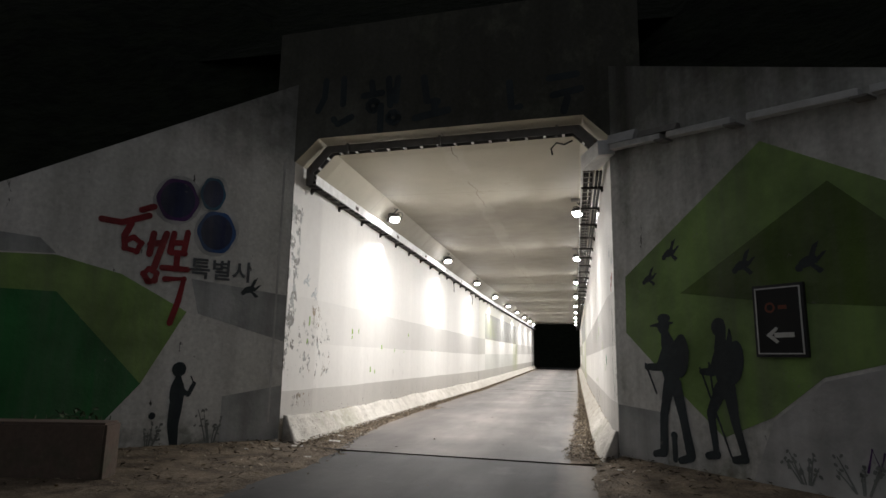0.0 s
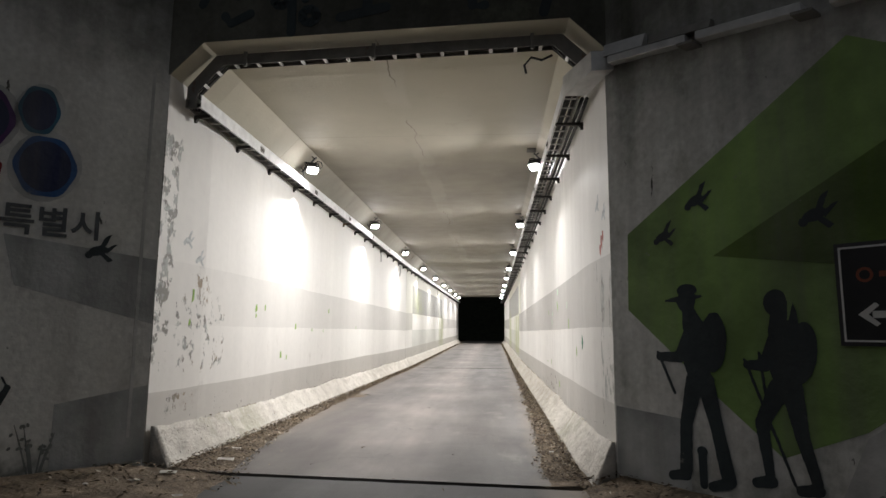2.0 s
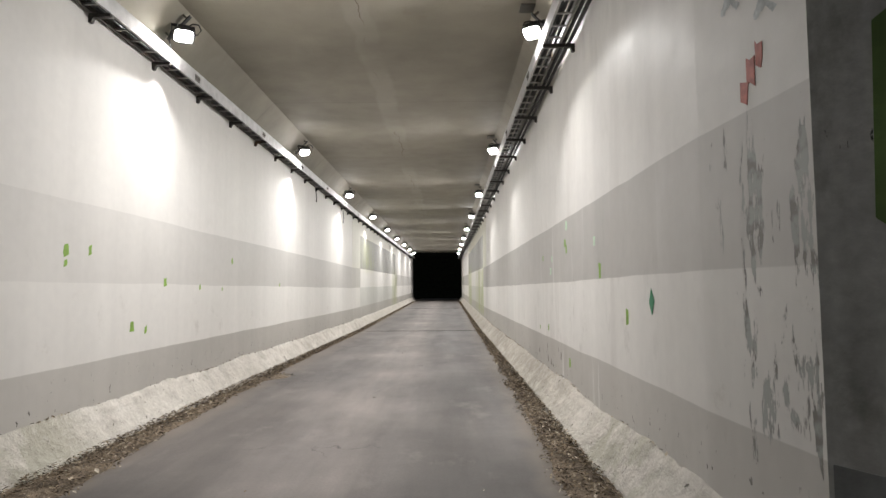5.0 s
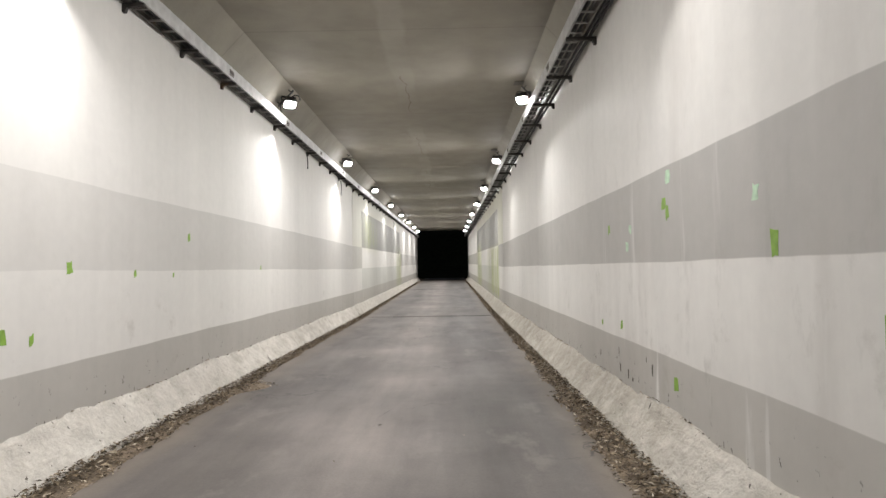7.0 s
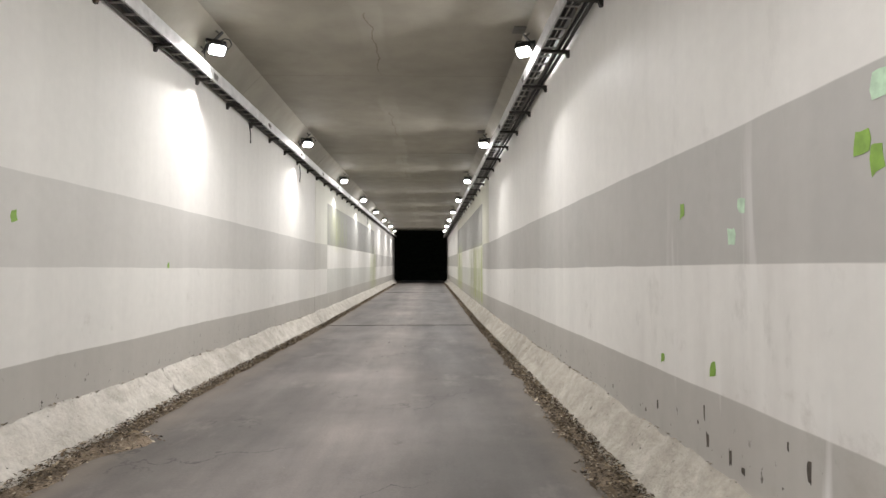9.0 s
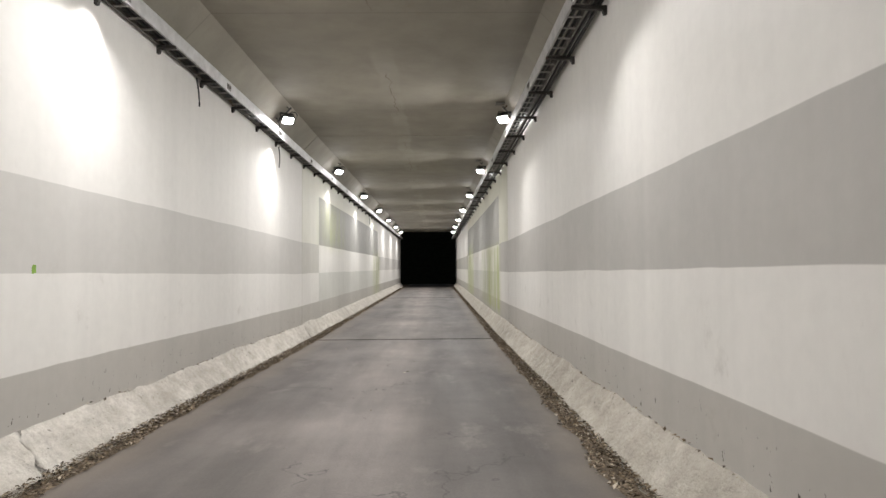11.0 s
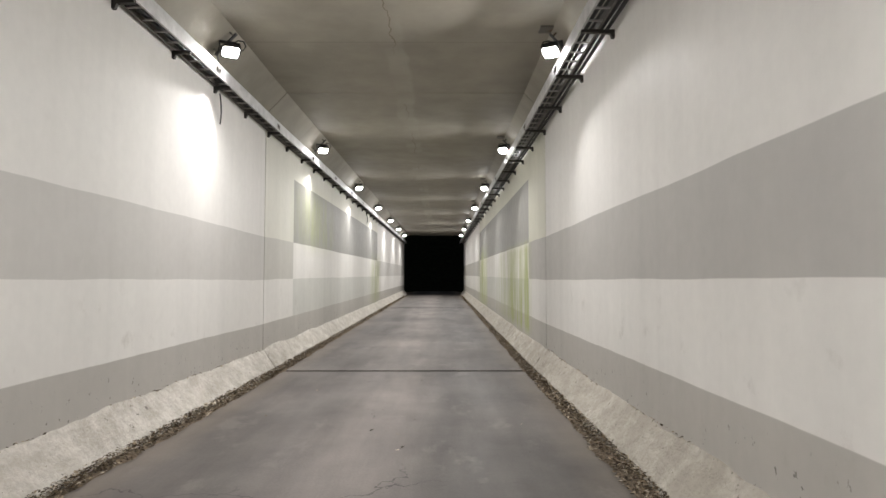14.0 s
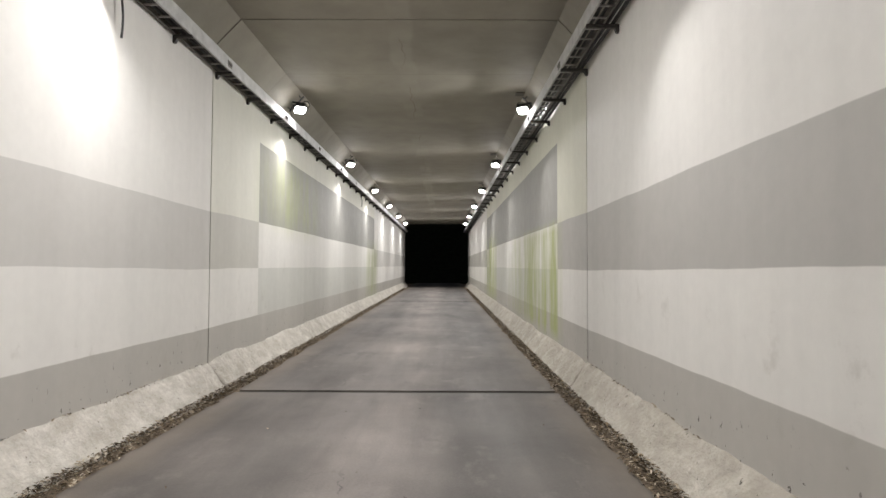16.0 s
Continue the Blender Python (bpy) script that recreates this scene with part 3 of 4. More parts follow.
def embankment(at, top, slope):
    """A steep near-black bank, added behind a wing wall to hide the sky."""
    rows = []
    for i in range(41):
        u = -0.4 + i * 0.75
        base = max(top - slope * u - 0.25, -0.1) if u > 0 else top - 0.25
        rows.append([rough(at(u, base + 1.25 * d, -0.3 - d), min(d, 1.5) * 0.5) for d in [0.0, 0.5] + [1.0 + 1.2 * k for k in range(13)]])
    return setting(bank_sheet(rows), "near-black bank added behind the wing wall to hide the sky", "ground")


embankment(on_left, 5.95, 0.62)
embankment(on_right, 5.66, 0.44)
# two more banks, added over and past the underpass to cover the sky
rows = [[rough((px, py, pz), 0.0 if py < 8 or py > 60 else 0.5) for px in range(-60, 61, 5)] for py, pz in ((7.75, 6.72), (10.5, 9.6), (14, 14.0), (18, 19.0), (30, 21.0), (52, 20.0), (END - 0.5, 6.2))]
setting(bank_sheet(rows), "near-black bank added above the underpass to hide the sky", "ground")
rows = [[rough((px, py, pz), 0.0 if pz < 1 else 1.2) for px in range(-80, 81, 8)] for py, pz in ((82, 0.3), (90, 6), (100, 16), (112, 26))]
setting(bank_sheet(rows), "near-black slope added beyond the underpass to hide the sky", "ground")


def strip(name, near, far, ys, lift, mat, label, category, seed):
    """A low bank of earth between two edge lines, with a ragged near edge."""
    bm, rows = bmesh.new(), []
    for y in ys:
        a, b = near(y), far(y)
        row = []
        for k in range(7):
            f = k / 6
            px = a + (b - a) * f
            pz = 0.0015 + lift(f, y) + (0.012 * noise.noise((px * 4, y * 4, seed)) + 0.006 * noise.noise((px * 17, y * 17, seed))) * min(1, f * 3) - (0.012 if k == 0 else 0)
            row.append(bm.verts.new((px, y, pz + grade(y))))
        rows.append(row)
    for a, b in zip(rows, rows[1:]):
        for k in range(6):
            bm.faces.new((a[k], a[k + 1], b[k + 1], b[k]))
    return tagged(part(name, bm, mat, smooth=True), label, category, kind="stuff")


def gutter_width(s, y):
    w = (0.17 if s < 0 and y < 16 else 0.13) + (0.62 * math.exp(-max(y - 7.2, 0) / 2.6) if s < 0 else 0.30 * math.exp(-max(y - 7.2, 0) / 6.5))
    if s < 0:
        w += 0.34 * math.exp(-((y - 15.3) / 0.3) ** 2)
    return w + 0.07 * noise.noise((y * 1.3, s * 5.0, 2)) + 0.05 * noise.noise((y * 4.1, s * 5.0, 8))


for s in (-1, 1):
    ys = [front(s * 2.2) + 0.11 * i for i in range(int((END - 7.3) / 0.11))]
    strip("gutter_earth", lambda y: s * (2.19 - max(0.03, gutter_width(s, y))), lambda y: s * 2.26, ys, lambda f, y: 0.022 * f, M_EARTH, "brown earth and silt gathered along the wall foot", "earth", 4.0 + s)
ys = [-4.0 + 0.14 * i for i in range(81)]
strip("verge_earth", lambda y: -1.25 + 0.2 * noise.noise((y * 0.8, 3, 0)) + 0.1 * noise.noise((y * 3, 3, 0)), lambda y: -2.6 - max(0, 7.3 - y), [y for y in ys if y < 7.32], lambda f, y: 0.10 * f, M_EARTH, "brown earth verge beside the lane", "earth", 21)
strip("verge_earth", lambda y: 2.1 + 0.12 * noise.noise((y * 0.8, 9, 0)) + 0.06 * noise.noise((y * 3, 9, 0)), lambda y: 2.55 + max(0, 7.1 - y) * 0.88, [y for y in ys if y < 7.1], lambda f, y: 0.15 * f, M_EARTH, "brown earth verge beside the lane", "earth", 33)


def litter(name, spots, label):
    """Dry leaves: small folded blades with a curl."""
    bm = bmesh.new()
    for px, py, pz, size in spots:
        turn = Euler((random.uniform(-0.5, 0.5), random.uniform(-0.5, 0.5), random.uniform(0, 6.28))).to_matrix()
        w, c = size * random.uniform(0.25, 0.5), size * random.uniform(0.0, 0.35)
        pts = [(-size, 0, 0), (-size * 0.2, -w, c), (size, 0, c * 0.4), (-size * 0.2, w, c)]
        a, b, d, e = [bm.verts.new(Vector((px, py, pz)) + turn @ Vector(q)) for q in pts]
        bm.faces.new((a, b, d))
        bm.faces.new((a, d, e))
    return tagged(part(name, bm, M_LEAF), label, "leaves", kind="stuff")


spots = []
for s in (-1, 1):
    y = 7.3
    while y < 62:
        dense = 1.0 if y < 32 else 0.5
        y += random.expovariate(640 * dense)
        w = max(0.05, gutter_width(s, y))
        f = random.random() ** 2.0
        spots.append((s * (2.20 - f * w * 1.1), y, 0.02 + 0.07 * random.random() * (1 - f) + grade(y), random.uniform(0.007, 0.029)))
for i in range(110):
    s = random.choice((-1, 1))
    y = random.uniform(7.6, 17.0)
    spots.append((s * (2.18 - random.random() * (gutter_width(s, y) + 0.06)), y, 0.045, random.uniform(0.028, 0.05)))
litter("leaf_litter", spots, "dry brown leaves gathered along the wall foot")
spots = []
for i in range(520):
    s = random.choice((-1, 1))
    y, seed = random.uniform(8.2, 26.8), 3.0 + 5 * s
    if noise.noise((y * 0.9, s * 7.0, 4)) > -0.12:
        top = 0.37 + 0.09 * math.exp(-max(y - 7.2, 0) / 1.2) + 0.05 * noise.noise((y * 0.7, seed, 7)) + 0.02 * noise.noise((y * 4, seed, 9))
        spots.append((s * (HALF - 0.010), y, top + 0.004 + grade(y), random.uniform(0.010, 0.030)))
litter("leaf_litter", spots, "crumbs of dry leaf caught on the cement ledge")
spots = []
for i in range(1700):
    y = 7.25 - 9 * random.random() ** 1.5
    f = random.random() ** 0.8
    if random.random() < 0.62:
        px, lift = -1.2 + (-1.4 - max(0, 7.3 - y)) * f, 0.10 * f
    else:
        px, lift = 2.1 + (0.45 + max(0, 7.1 - y) * 0.88) * f, 0.15 * f
    spots.append((px, y, lift + 0.02, random.uniform(0.015, 0.05)))
for i in range(60):
    y = random.uniform(3, 26)
    spots.append((random.uniform(-1.9, 1.9), y, 0.008, random.uniform(0.008, 0.03)))
litter("leaf_litter", spots, "dry leaves scattered on the verge and lane")

# ---- cable trays ----
TRAY_Z, TRAY_WIDE = 4.20, 0.19
TRAY_INNER = {-1: 2.245, 1: 2.11}  # the left tray hangs closer to its wall


def tray_rail(bm, x, y0, y1, z, lip, tall):
    """A channel rail: web and two lips."""
    t = 0.004
    g0, g1 = grade(y0), grade(y1)
    for a, b, c, d in ((x - t, z, x + t, z + tall), (min(x, x + lip), z, max(x, x + lip), z + 0.006), (min(x, x + lip), z + tall - 0.006, max(x, x + lip), z + tall)):
        loft(bm, [[Vector((a, y, b + g)), Vector((c, y, b + g)), Vector((c, y, d + g)), Vector((a, y, d + g))] for y, g in ((y0, g0), (y1, g1))])


bm = bmesh.new()
box(bm, 0.004, -0.011, 0.0, TRAY_WIDE - 0.004, 0.011, 0.016)
rung_mesh = bpy.data.meshes.new("rung")
bm.to_mesh(rung_mesh)
bm.free()
rung_mesh.materials.append(M_RUNG)
bracket_meshes = {}
for s in (-1, 1):
    reach = HALF - TRAY_INNER[s]
    bm = bmesh.new()
    loft(bm, [[Vector((0.0, y, -0.030)), Vector((reach, y, -0.045)), Vector((reach, y, 0.0)), Vector((0.0, y, 0.0))] for y in (-0.021, 0.021)])
    loft(bm, [[Vector((reach - 0.03, y, -0.09)), Vector((reach, y, -0.09)), Vector((reach, y, -0.045)), Vector((reach - 0.05, y, -0.04))] for y in (-0.021, 0.021)])
    bracket_meshes[s] = bpy.data.meshes.new("bracket")
    bm.to_mesh(bracket_meshes[s])
    bm.free()
    bracket_meshes[s].materials.append(M_DARKSTEEL)
bm = bmesh.new()
box(bm, -0.010, -0.07, 0.03, -0.004, 0.07, 0.115)
for k in (-0.045, 0.0, 0.045):
    box(bm, -0.022, k - 0.011, 0.05 + 0.2 * abs(k), -0.010, k + 0.011, 0.085 + 0.2 * abs(k))
plate_mesh = bpy.data.meshes.new("splice_plate")
bm.to_mesh(plate_mesh)
bm.free()
plate_mesh.materials.append(M_DULL)


def cable_tray(s):
    tray = empty("cable_tray", pose(0, 0, 0), "grey steel ladder cable tray on wall brackets", "cable tray", "cable trays")
    breaks = [7.53 if s > 0 else 7.62, 27.0, 47.0, END - 0.3]
    inner_x = TRAY_INNER[s]
    for name, x, lip, tall in (("inner_rail", inner_x, 0.02, 0.165), ("outer_rail", inner_x + TRAY_WIDE, -0.02, 0.12)):
        for a, b in zip(breaks, breaks[1:]):
            bm = bmesh.new()
            tray_rail(bm, s * x, a, b, TRAY_Z, s * lip, tall)
            part(name, bm, M_GALV if name == "inner_rail" else M_DULL, tray)
    for mesh, first, step, z in ((rung_mesh, 7.68, 0.29, TRAY_Z + 0.012), (bracket_meshes[s], 7.9 if s < 0 else 8.46, 1.28 if s < 0 else 1.42, TRAY_Z), (plate_mesh, 9.6, 2.9, TRAY_Z)):
        y = first
        while y < END - 0.4:
            ob = new(mesh.name.split(".")[0], mesh)
            ob.parent = tray
            ob.matrix_world = pose(s * inner_x, y, z + grade(y)) @ Matrix.Diagonal((s, 1, 1, 1))
            y += step
    # the right tray's two outermost cables are added to darken the shaded gap
    for k, (off, r) in enumerate(((2.29, 0.024), (2.34, 0.02), (2.40, 0.024)) if s < 0 else ((2.155, 0.02), (2.20, 0.026), (2.255, 0.02), (2.345, 0.024), (2.40, 0.024))):
        pts = []
        for i in range(150):
            y = 7.7 + i * 0.39
            if y > END - 0.4:
                break
            pts.append((s * (off + 0.015 * noise.noise((y * 0.5, k * 3, s))), y, TRAY_Z + (0.045 if off < 2.31 or s < 0 else 0.004) + r + 0.012 * abs(noise.noise((y * 0.9, k, 7))) + grade(y)))
        part("cable", tube(bmesh.new(), pts, r, 5), M_CABLE, tray, "black sheathed cable", smooth=True)
    return tray


for s in (-1, 1):
    cable_tray(s)

# the tray that crosses the ceiling just inside the mouth
cross = empty("cross_tray", pose(0, 0, 0), "dark steel ladder tray crossing the ceiling at the mouth", "cable tray")
path = [(-2.37, 4.22), (-2.37, 4.45), (-2.01, 4.81), (2.01, 4.81), (2.35, 4.47)]
inner = [(-2.31, 4.20), (-2.31, 4.42), (-1.99, 4.74), (1.99, 4.74), (2.29, 4.44)]
for name, y in (("front_rail", 7.50), ("back_rail", 7.625)):
    bm = bmesh.new()
    outer = [(-2.45, 4.20), (-2.45, 4.49), (-2.09, 4.87), (2.09, 4.87), (2.42, 4.53)]
    for k in range(4):
        quad = [outer[k], outer[k + 1], inner[k + 1], inner[k]]
        loft(bm, [[Vector((px, y - 0.066 * px, pz)) for px, pz in quad], [Vector((px, y + 0.006 - 0.066 * px, pz)) for px, pz in quad]])
    part(name, bm, M_DULL, cross)
bm = bmesh.new()
box(bm, -0.02, 0.006, 0, 0.02, 0.125, 0.016)
cross_rung = bpy.data.meshes.new("rung")
bm.to_mesh(cross_rung)
bm.free()
cross_rung.materials.append(M_GALV)
for (ax, az), (bx, bz) in zip(inner, inner[1:]):
    length = math.hypot(bx - ax, bz - az)
    n = max(1, round(length / 0.29))
    for k in range(n):
        f = (k + 0.5) / n
        px, pz = ax + (bx - ax) * f, az + (bz - az) * f
        ob = new("rung", cross_rung)
        ob.parent = cross
        ob.matrix_world = pose(px, 7.50 - 0.066 * px, pz + 0.002, 0, -math.degrees(math.atan2(bz - az, bx - ax)), 0)
for px in (-1.7, -0.1, 1.75):
    bm = bmesh.new()
    box(bm, px - 0.02, 7.46 - 0.066 * px, 4.70, px + 0.02, 7.495 - 0.066 * px, 4.88)
    part("hanger", bm, M_DULL, cross)
for k in range(3):
    pts = [(px + (0.02 * k if px < 0 else -0.02 * k), 7.535 + 0.03 * k - 0.066 * px, pz - 0.03) for px, pz in path]
    part("cable", tube(bmesh.new(), pts, 0.013, 6), M_CABLE, cross, "black sheathed cable")

# loose cable ends
for y, top, low, sway in ((20.42, 4.15, 3.80, 0.10), (24.6, 4.12, 3.70, 0.02), (41.0, 4.1, 3.75, 0.05)):
    pts = [(-2.40 + 0.02 * math.sin(3 * f), y + sway * f * f, top + (low - top) * f + grade(y)) for f in [i / 8 for i in range(9)]]
    tagged(part("cable_end", tube(bmesh.new(), pts, 0.011, 6), M_CABLE, smooth=True), "black cable end hanging from the cable tray", "cable", "hanging cable ends")

pts = [(1.98, 7.46, 4.66), (1.86, 7.45, 4.60), (1.74, 7.44, 4.63), (1.66, 7.44, 4.54), (1.68, 7.44, 4.44)]
tagged(part("cable_end", tube(bmesh.new(), pts, 0.014, 6), M_CABLE, smooth=True), "black cable looping from the tray at the mouth", "cable", "hanging cable ends")

# ---- flood lamps ----


def rounded(w, d, r, h, m):
    """A rounded rectangle ring at height h."""
    pts = []
    for cx, cy, a0 in ((w - r, d - r, 0), (r - w, d - r, 90), (r - w, r - d, 180), (w - r, r - d, 270)):
        for k in range(4):
            a = math.radians(a0 + 30 * k)
            pts.append(m @ Vector((cx + r * math.cos(a), cy + r * math.sin(a), h)))
    return pts


def flood_lamp(s):
    """A squarish flood lamp on a bar across the chamfer; the right ones also carry a plate under the ceiling."""
    lamp = empty("flood_lamp", pose(0, 0, 0), "black flood lamp shining on a bar under the ceiling chamfer", "lamp", "flood lamps along the underpass")
    tilt = math.degrees(math.atan2(CEIL - HAUNCH_Z, HALF - HAUNCH_X)) * s
    bm = bmesh.new()
    box(bm, -0.20, -0.03, -0.006, 0.20, 0.03, 0.006, pose(s * 2.20, 0, 4.665, 0, tilt, 0))
    part("mounting_bar", bm, M_BLACK, lamp)
    for k in (-0.15, 0.15):
        bm = bmesh.new()
        box(bm, -0.012, -0.012, 0.0, 0.012, 0.012, 0.075, pose(s * 2.20, 0, 4.665, 0, tilt, 0) @ pose(k, 0, 0))
        part("stand_off", bm, M_DULL, lamp)
    if s > 0:
        bm = bmesh.new()
        box(bm, 1.93, -0.11, 4.862, 2.10, 0.11, 4.8795)
        part("ceiling_plate", bm, M_DULL, lamp, "flat grey steel plate")
    aim = Vector((-s * 0.25, -0.42, -0.85)).normalized()
    body = Matrix.Translation((-2.15 if s < 0 else 2.10, 0.0, 4.655)) @ aim.to_track_quat("-Z", "Y").to_matrix().to_4x4()
    rings = [rounded(w, d, r, h, body) for w, d, r, h in ((0.045, 0.04, 0.02, 0.03), (0.06, 0.05, 0.02, 0.02), (0.075, 0.06, 0.02, -0.05), (0.11, 0.092, 0.03, -0.10), (0.118, 0.098, 0.03, -0.135), (0.108, 0.088, 0.03, -0.137), (0.10, 0.082, 0.03, -0.115))]
    part("housing", loft(bmesh.new(), rings), M_BLACK, lamp)
    rings = [rounded(w, d, r, h, body) for w, d, r, h in ((0.098, 0.080, 0.03, -0.128), (0.095, 0.076, 0.04, -0.146), (0.075, 0.058, 0.04, -0.160), (0.03, 0.025, 0.02, -0.166))]
    part("lens", loft(bmesh.new(), rings), M_LENS, lamp, "glowing white lens", smooth=True)
    for k in range(5):
        bm = bmesh.new()
        box(bm, -0.07 + 0.034 * k, -0.062, -0.045, -0.066 + 0.034 * k, 0.062, 0.012, body)
        part("cooling_fin", bm, M_BLACK, lamp)
    bm = bmesh.new()
    for k in (-1, 1):
        box(bm, k * 0.13 - 0.004, -0.02, -0.10, k * 0.13 + 0.004, 0.02, 0.05, body)
    box(bm, -0.13, -0.02, 0.042, 0.13, 0.02, 0.05, body)
    part("yoke", bm, M_BLACK, lamp)
    pts = [(s * 2.14, 0.04, 4.68), (s * 2.06, 0.06, 4.74), (s * 1.99, 0.07, 4.73), (s * 1.96, 0.07, 4.66), (s * 2.0, 0.06, 4.60), (s * 2.06, 0.05, 4.61)]
    part("cable_loop", tube(bmesh.new(), pts, 0.009, 5), M_CABLE, lamp, smooth=True)
    pts = [(s * 2.22, -0.02, 4.66), (s * 2.28, -0.05, 4.60), (s * 2.29, -0.05, 4.50), (s * 2.28, -0.03, 4.40), (s * 2.29, 0.0, 4.26)]
    part("lead", tube(bmesh.new(), pts, 0.008, 5), M_CABLE, lamp, smooth=True)
    return lamp


for s in (-1, 1):
    first = flood_lamp(s)
    for ly in LAMP_Y[1:]:
        copy_thing(first, pose(0, ly, grade(ly)))
    first.matrix_world = pose(0, LAMP_Y[0], grade(LAMP_Y[0]))

# ---- mural on the wing walls ----


def flat_shape(bm, at, pts, out, thick=0.003):
    loft(bm, [[at(u, z, out) for u, z in pts], [at(u, z, out - thick) for u, z in pts]])


def patch(name, at, pts, out, mat, parent, label):
    bm = bmesh.new()
    flat_shape(bm, at, pts, out)
    return part(name, bm, mat, parent, label)


patch("painted_field", on_left, [(4.9, 2.15), (3.14, 2.15), (2.02, 0.94), (2.45, 0.42), (2.5, 0.02), (4.9, 0.02)], 0.008, M_DEEPGREEN, wing_left, "deep green painted field")
patch("painted_field", on_left, [(4.9, 2.55), (3.2, 2.64), (2.4, 2.45), (1.5, 1.97), (2.02, 0.94), (3.14, 2.15), (4.9, 2.15)], 0.004, M_GREEN, wing_left, "leaf green painted field")
patch("painted_field", on_left, [(1.47, 2.46), (0.02, 2.31), (0.02, 1.58), (1.34, 1.95)], 0.004, M_GREY, wing_left, "grey painted field")
patch("painted_field", on_left, [(0.9, 0.75), (0.02, 0.9), (0.02, 0.1), (0.9, 0.1)], 0.004, M_GREY, wing_left, "grey painted field")
patch("painted_field", on_left, [(4.9, 2.95), (3.4, 2.85), (3.2, 2.66), (4.9, 2.57)], 0.004, M_GREY, wing_left, "grey painted field")
patch("painted_field", on_right, [(2.27, 3.78), (0.22, 2.49), (0.2, 1.74), (1.0, 1.04), (1.6, 0.55), (2.19, 0.82), (2.74, 1.24), (4.6, 1.7), (4.6, 2.3)], 0.004, M_GREEN, wing_right, "leaf green painted field")
patch("painted_field", on_right, [(1.11, 2.19), (2.94, 3.16), (3.41, 2.67), (4.6, 1.6), (3.4, 1.88), (2.3, 2.0)], 0.008, M_OLIVE, wing_right, "olive green painted field")
patch("painted_field", on_right, [(0.02, 0.8), (0.8, 0.75), (0.8, 0.15), (0.02, 0.15)], 0.004, M_GREY, wing_right, "grey painted field")
patch("painted_field", on_right, [(2.19, 0.78), (2.74, 1.2), (4.6, 1.65), (4.6, 0.1), (1.9, 0.1)], 0.004, M_PALEGREY, wing_right, "pale grey painted field")


def blot(bm, at, u, z, ru, rz, out, n=14, turn=0.0):
    c, q = math.cos(turn), math.sin(turn)
    pts = []
    for k in range(n):
        a = 2 * math.pi * k / n
        du, dz = ru * math.cos(a), rz * math.sin(a)
        pts.append((u + c * du - q * dz, z + q * du + c * dz))
    flat_shape(bm, at, pts, out, 0.002)


def stroke(bm, at, pts, widths, out):
    """A brush stroke: a ribbon with a width at each point."""
    left, right = [], []
    for i, (u, z) in enumerate(pts):
        a, b = pts[max(i - 1, 0)], pts[min(i + 1, len(pts) - 1)]
        d = Vector((b[0] - a[0], b[1] - a[1])).normalized()
        w = widths[i] / 2 if isinstance(widths, (list, tuple)) else widths / 2
        left.append((u - d.y * w, z + d.x * w))
        right.append((u + d.y * w, z - d.x * w))
    for k in range(len(pts) - 1):
        flat_shape(bm, at, [left[k], left[k + 1], right[k + 1], right[k]], out, 0.002)
    for k in range(len(pts)):
        w = widths[k] / 2 if isinstance(widths, (list, tuple)) else widths / 2
        blot(bm, at, *pts[k], w, w, out + 0.00015, 10)


def blot_field(u, z, ru, rz, turn):
    c, q, small = math.cos(turn), math.sin(turn), min(ru, rz)
    return lambda a, b: (math.hypot((c * (a - u) + q * (b - z)) / ru, (c * (b - z) - q * (a - u)) / rz) - 1.0) * small


def stroke_field(pts, widths):
    ws = widths if isinstance(widths, (list, tuple)) else [widths] * len(pts)

    def field(a, b):
        best = 9.0
        for (u0, z0), (u1, z1), w0, w1 in zip(pts, pts[1:], ws, ws[1:]):
            du, dz = u1 - u0, z1 - z0
            f = min(1.0, max(0.0, ((a - u0) * du + (b - z0) * dz) / (du * du + dz * dz)))
            best = min(best, math.hypot(a - u0 - f * du, b - z0 - f * dz) - (w0 + (w1 - w0) * f) / 2)
        return best
    return field


def wedge_field(pts):
    area = sum(p[0] * q[1] - q[0] * p[1] for p, q in zip(pts, pts[1:] + pts[:1]))
    way = 1 if area > 0 else -1

    def field(a, b):
        return max(way * ((b - p[1]) * -(q[0] - p[0]) + (a - p[0]) * (q[1] - p[1])) / math.hypot(q[0] - p[0], q[1] - p[1]) for p, q in zip(pts, pts[1:] + pts[:1]))
    return field


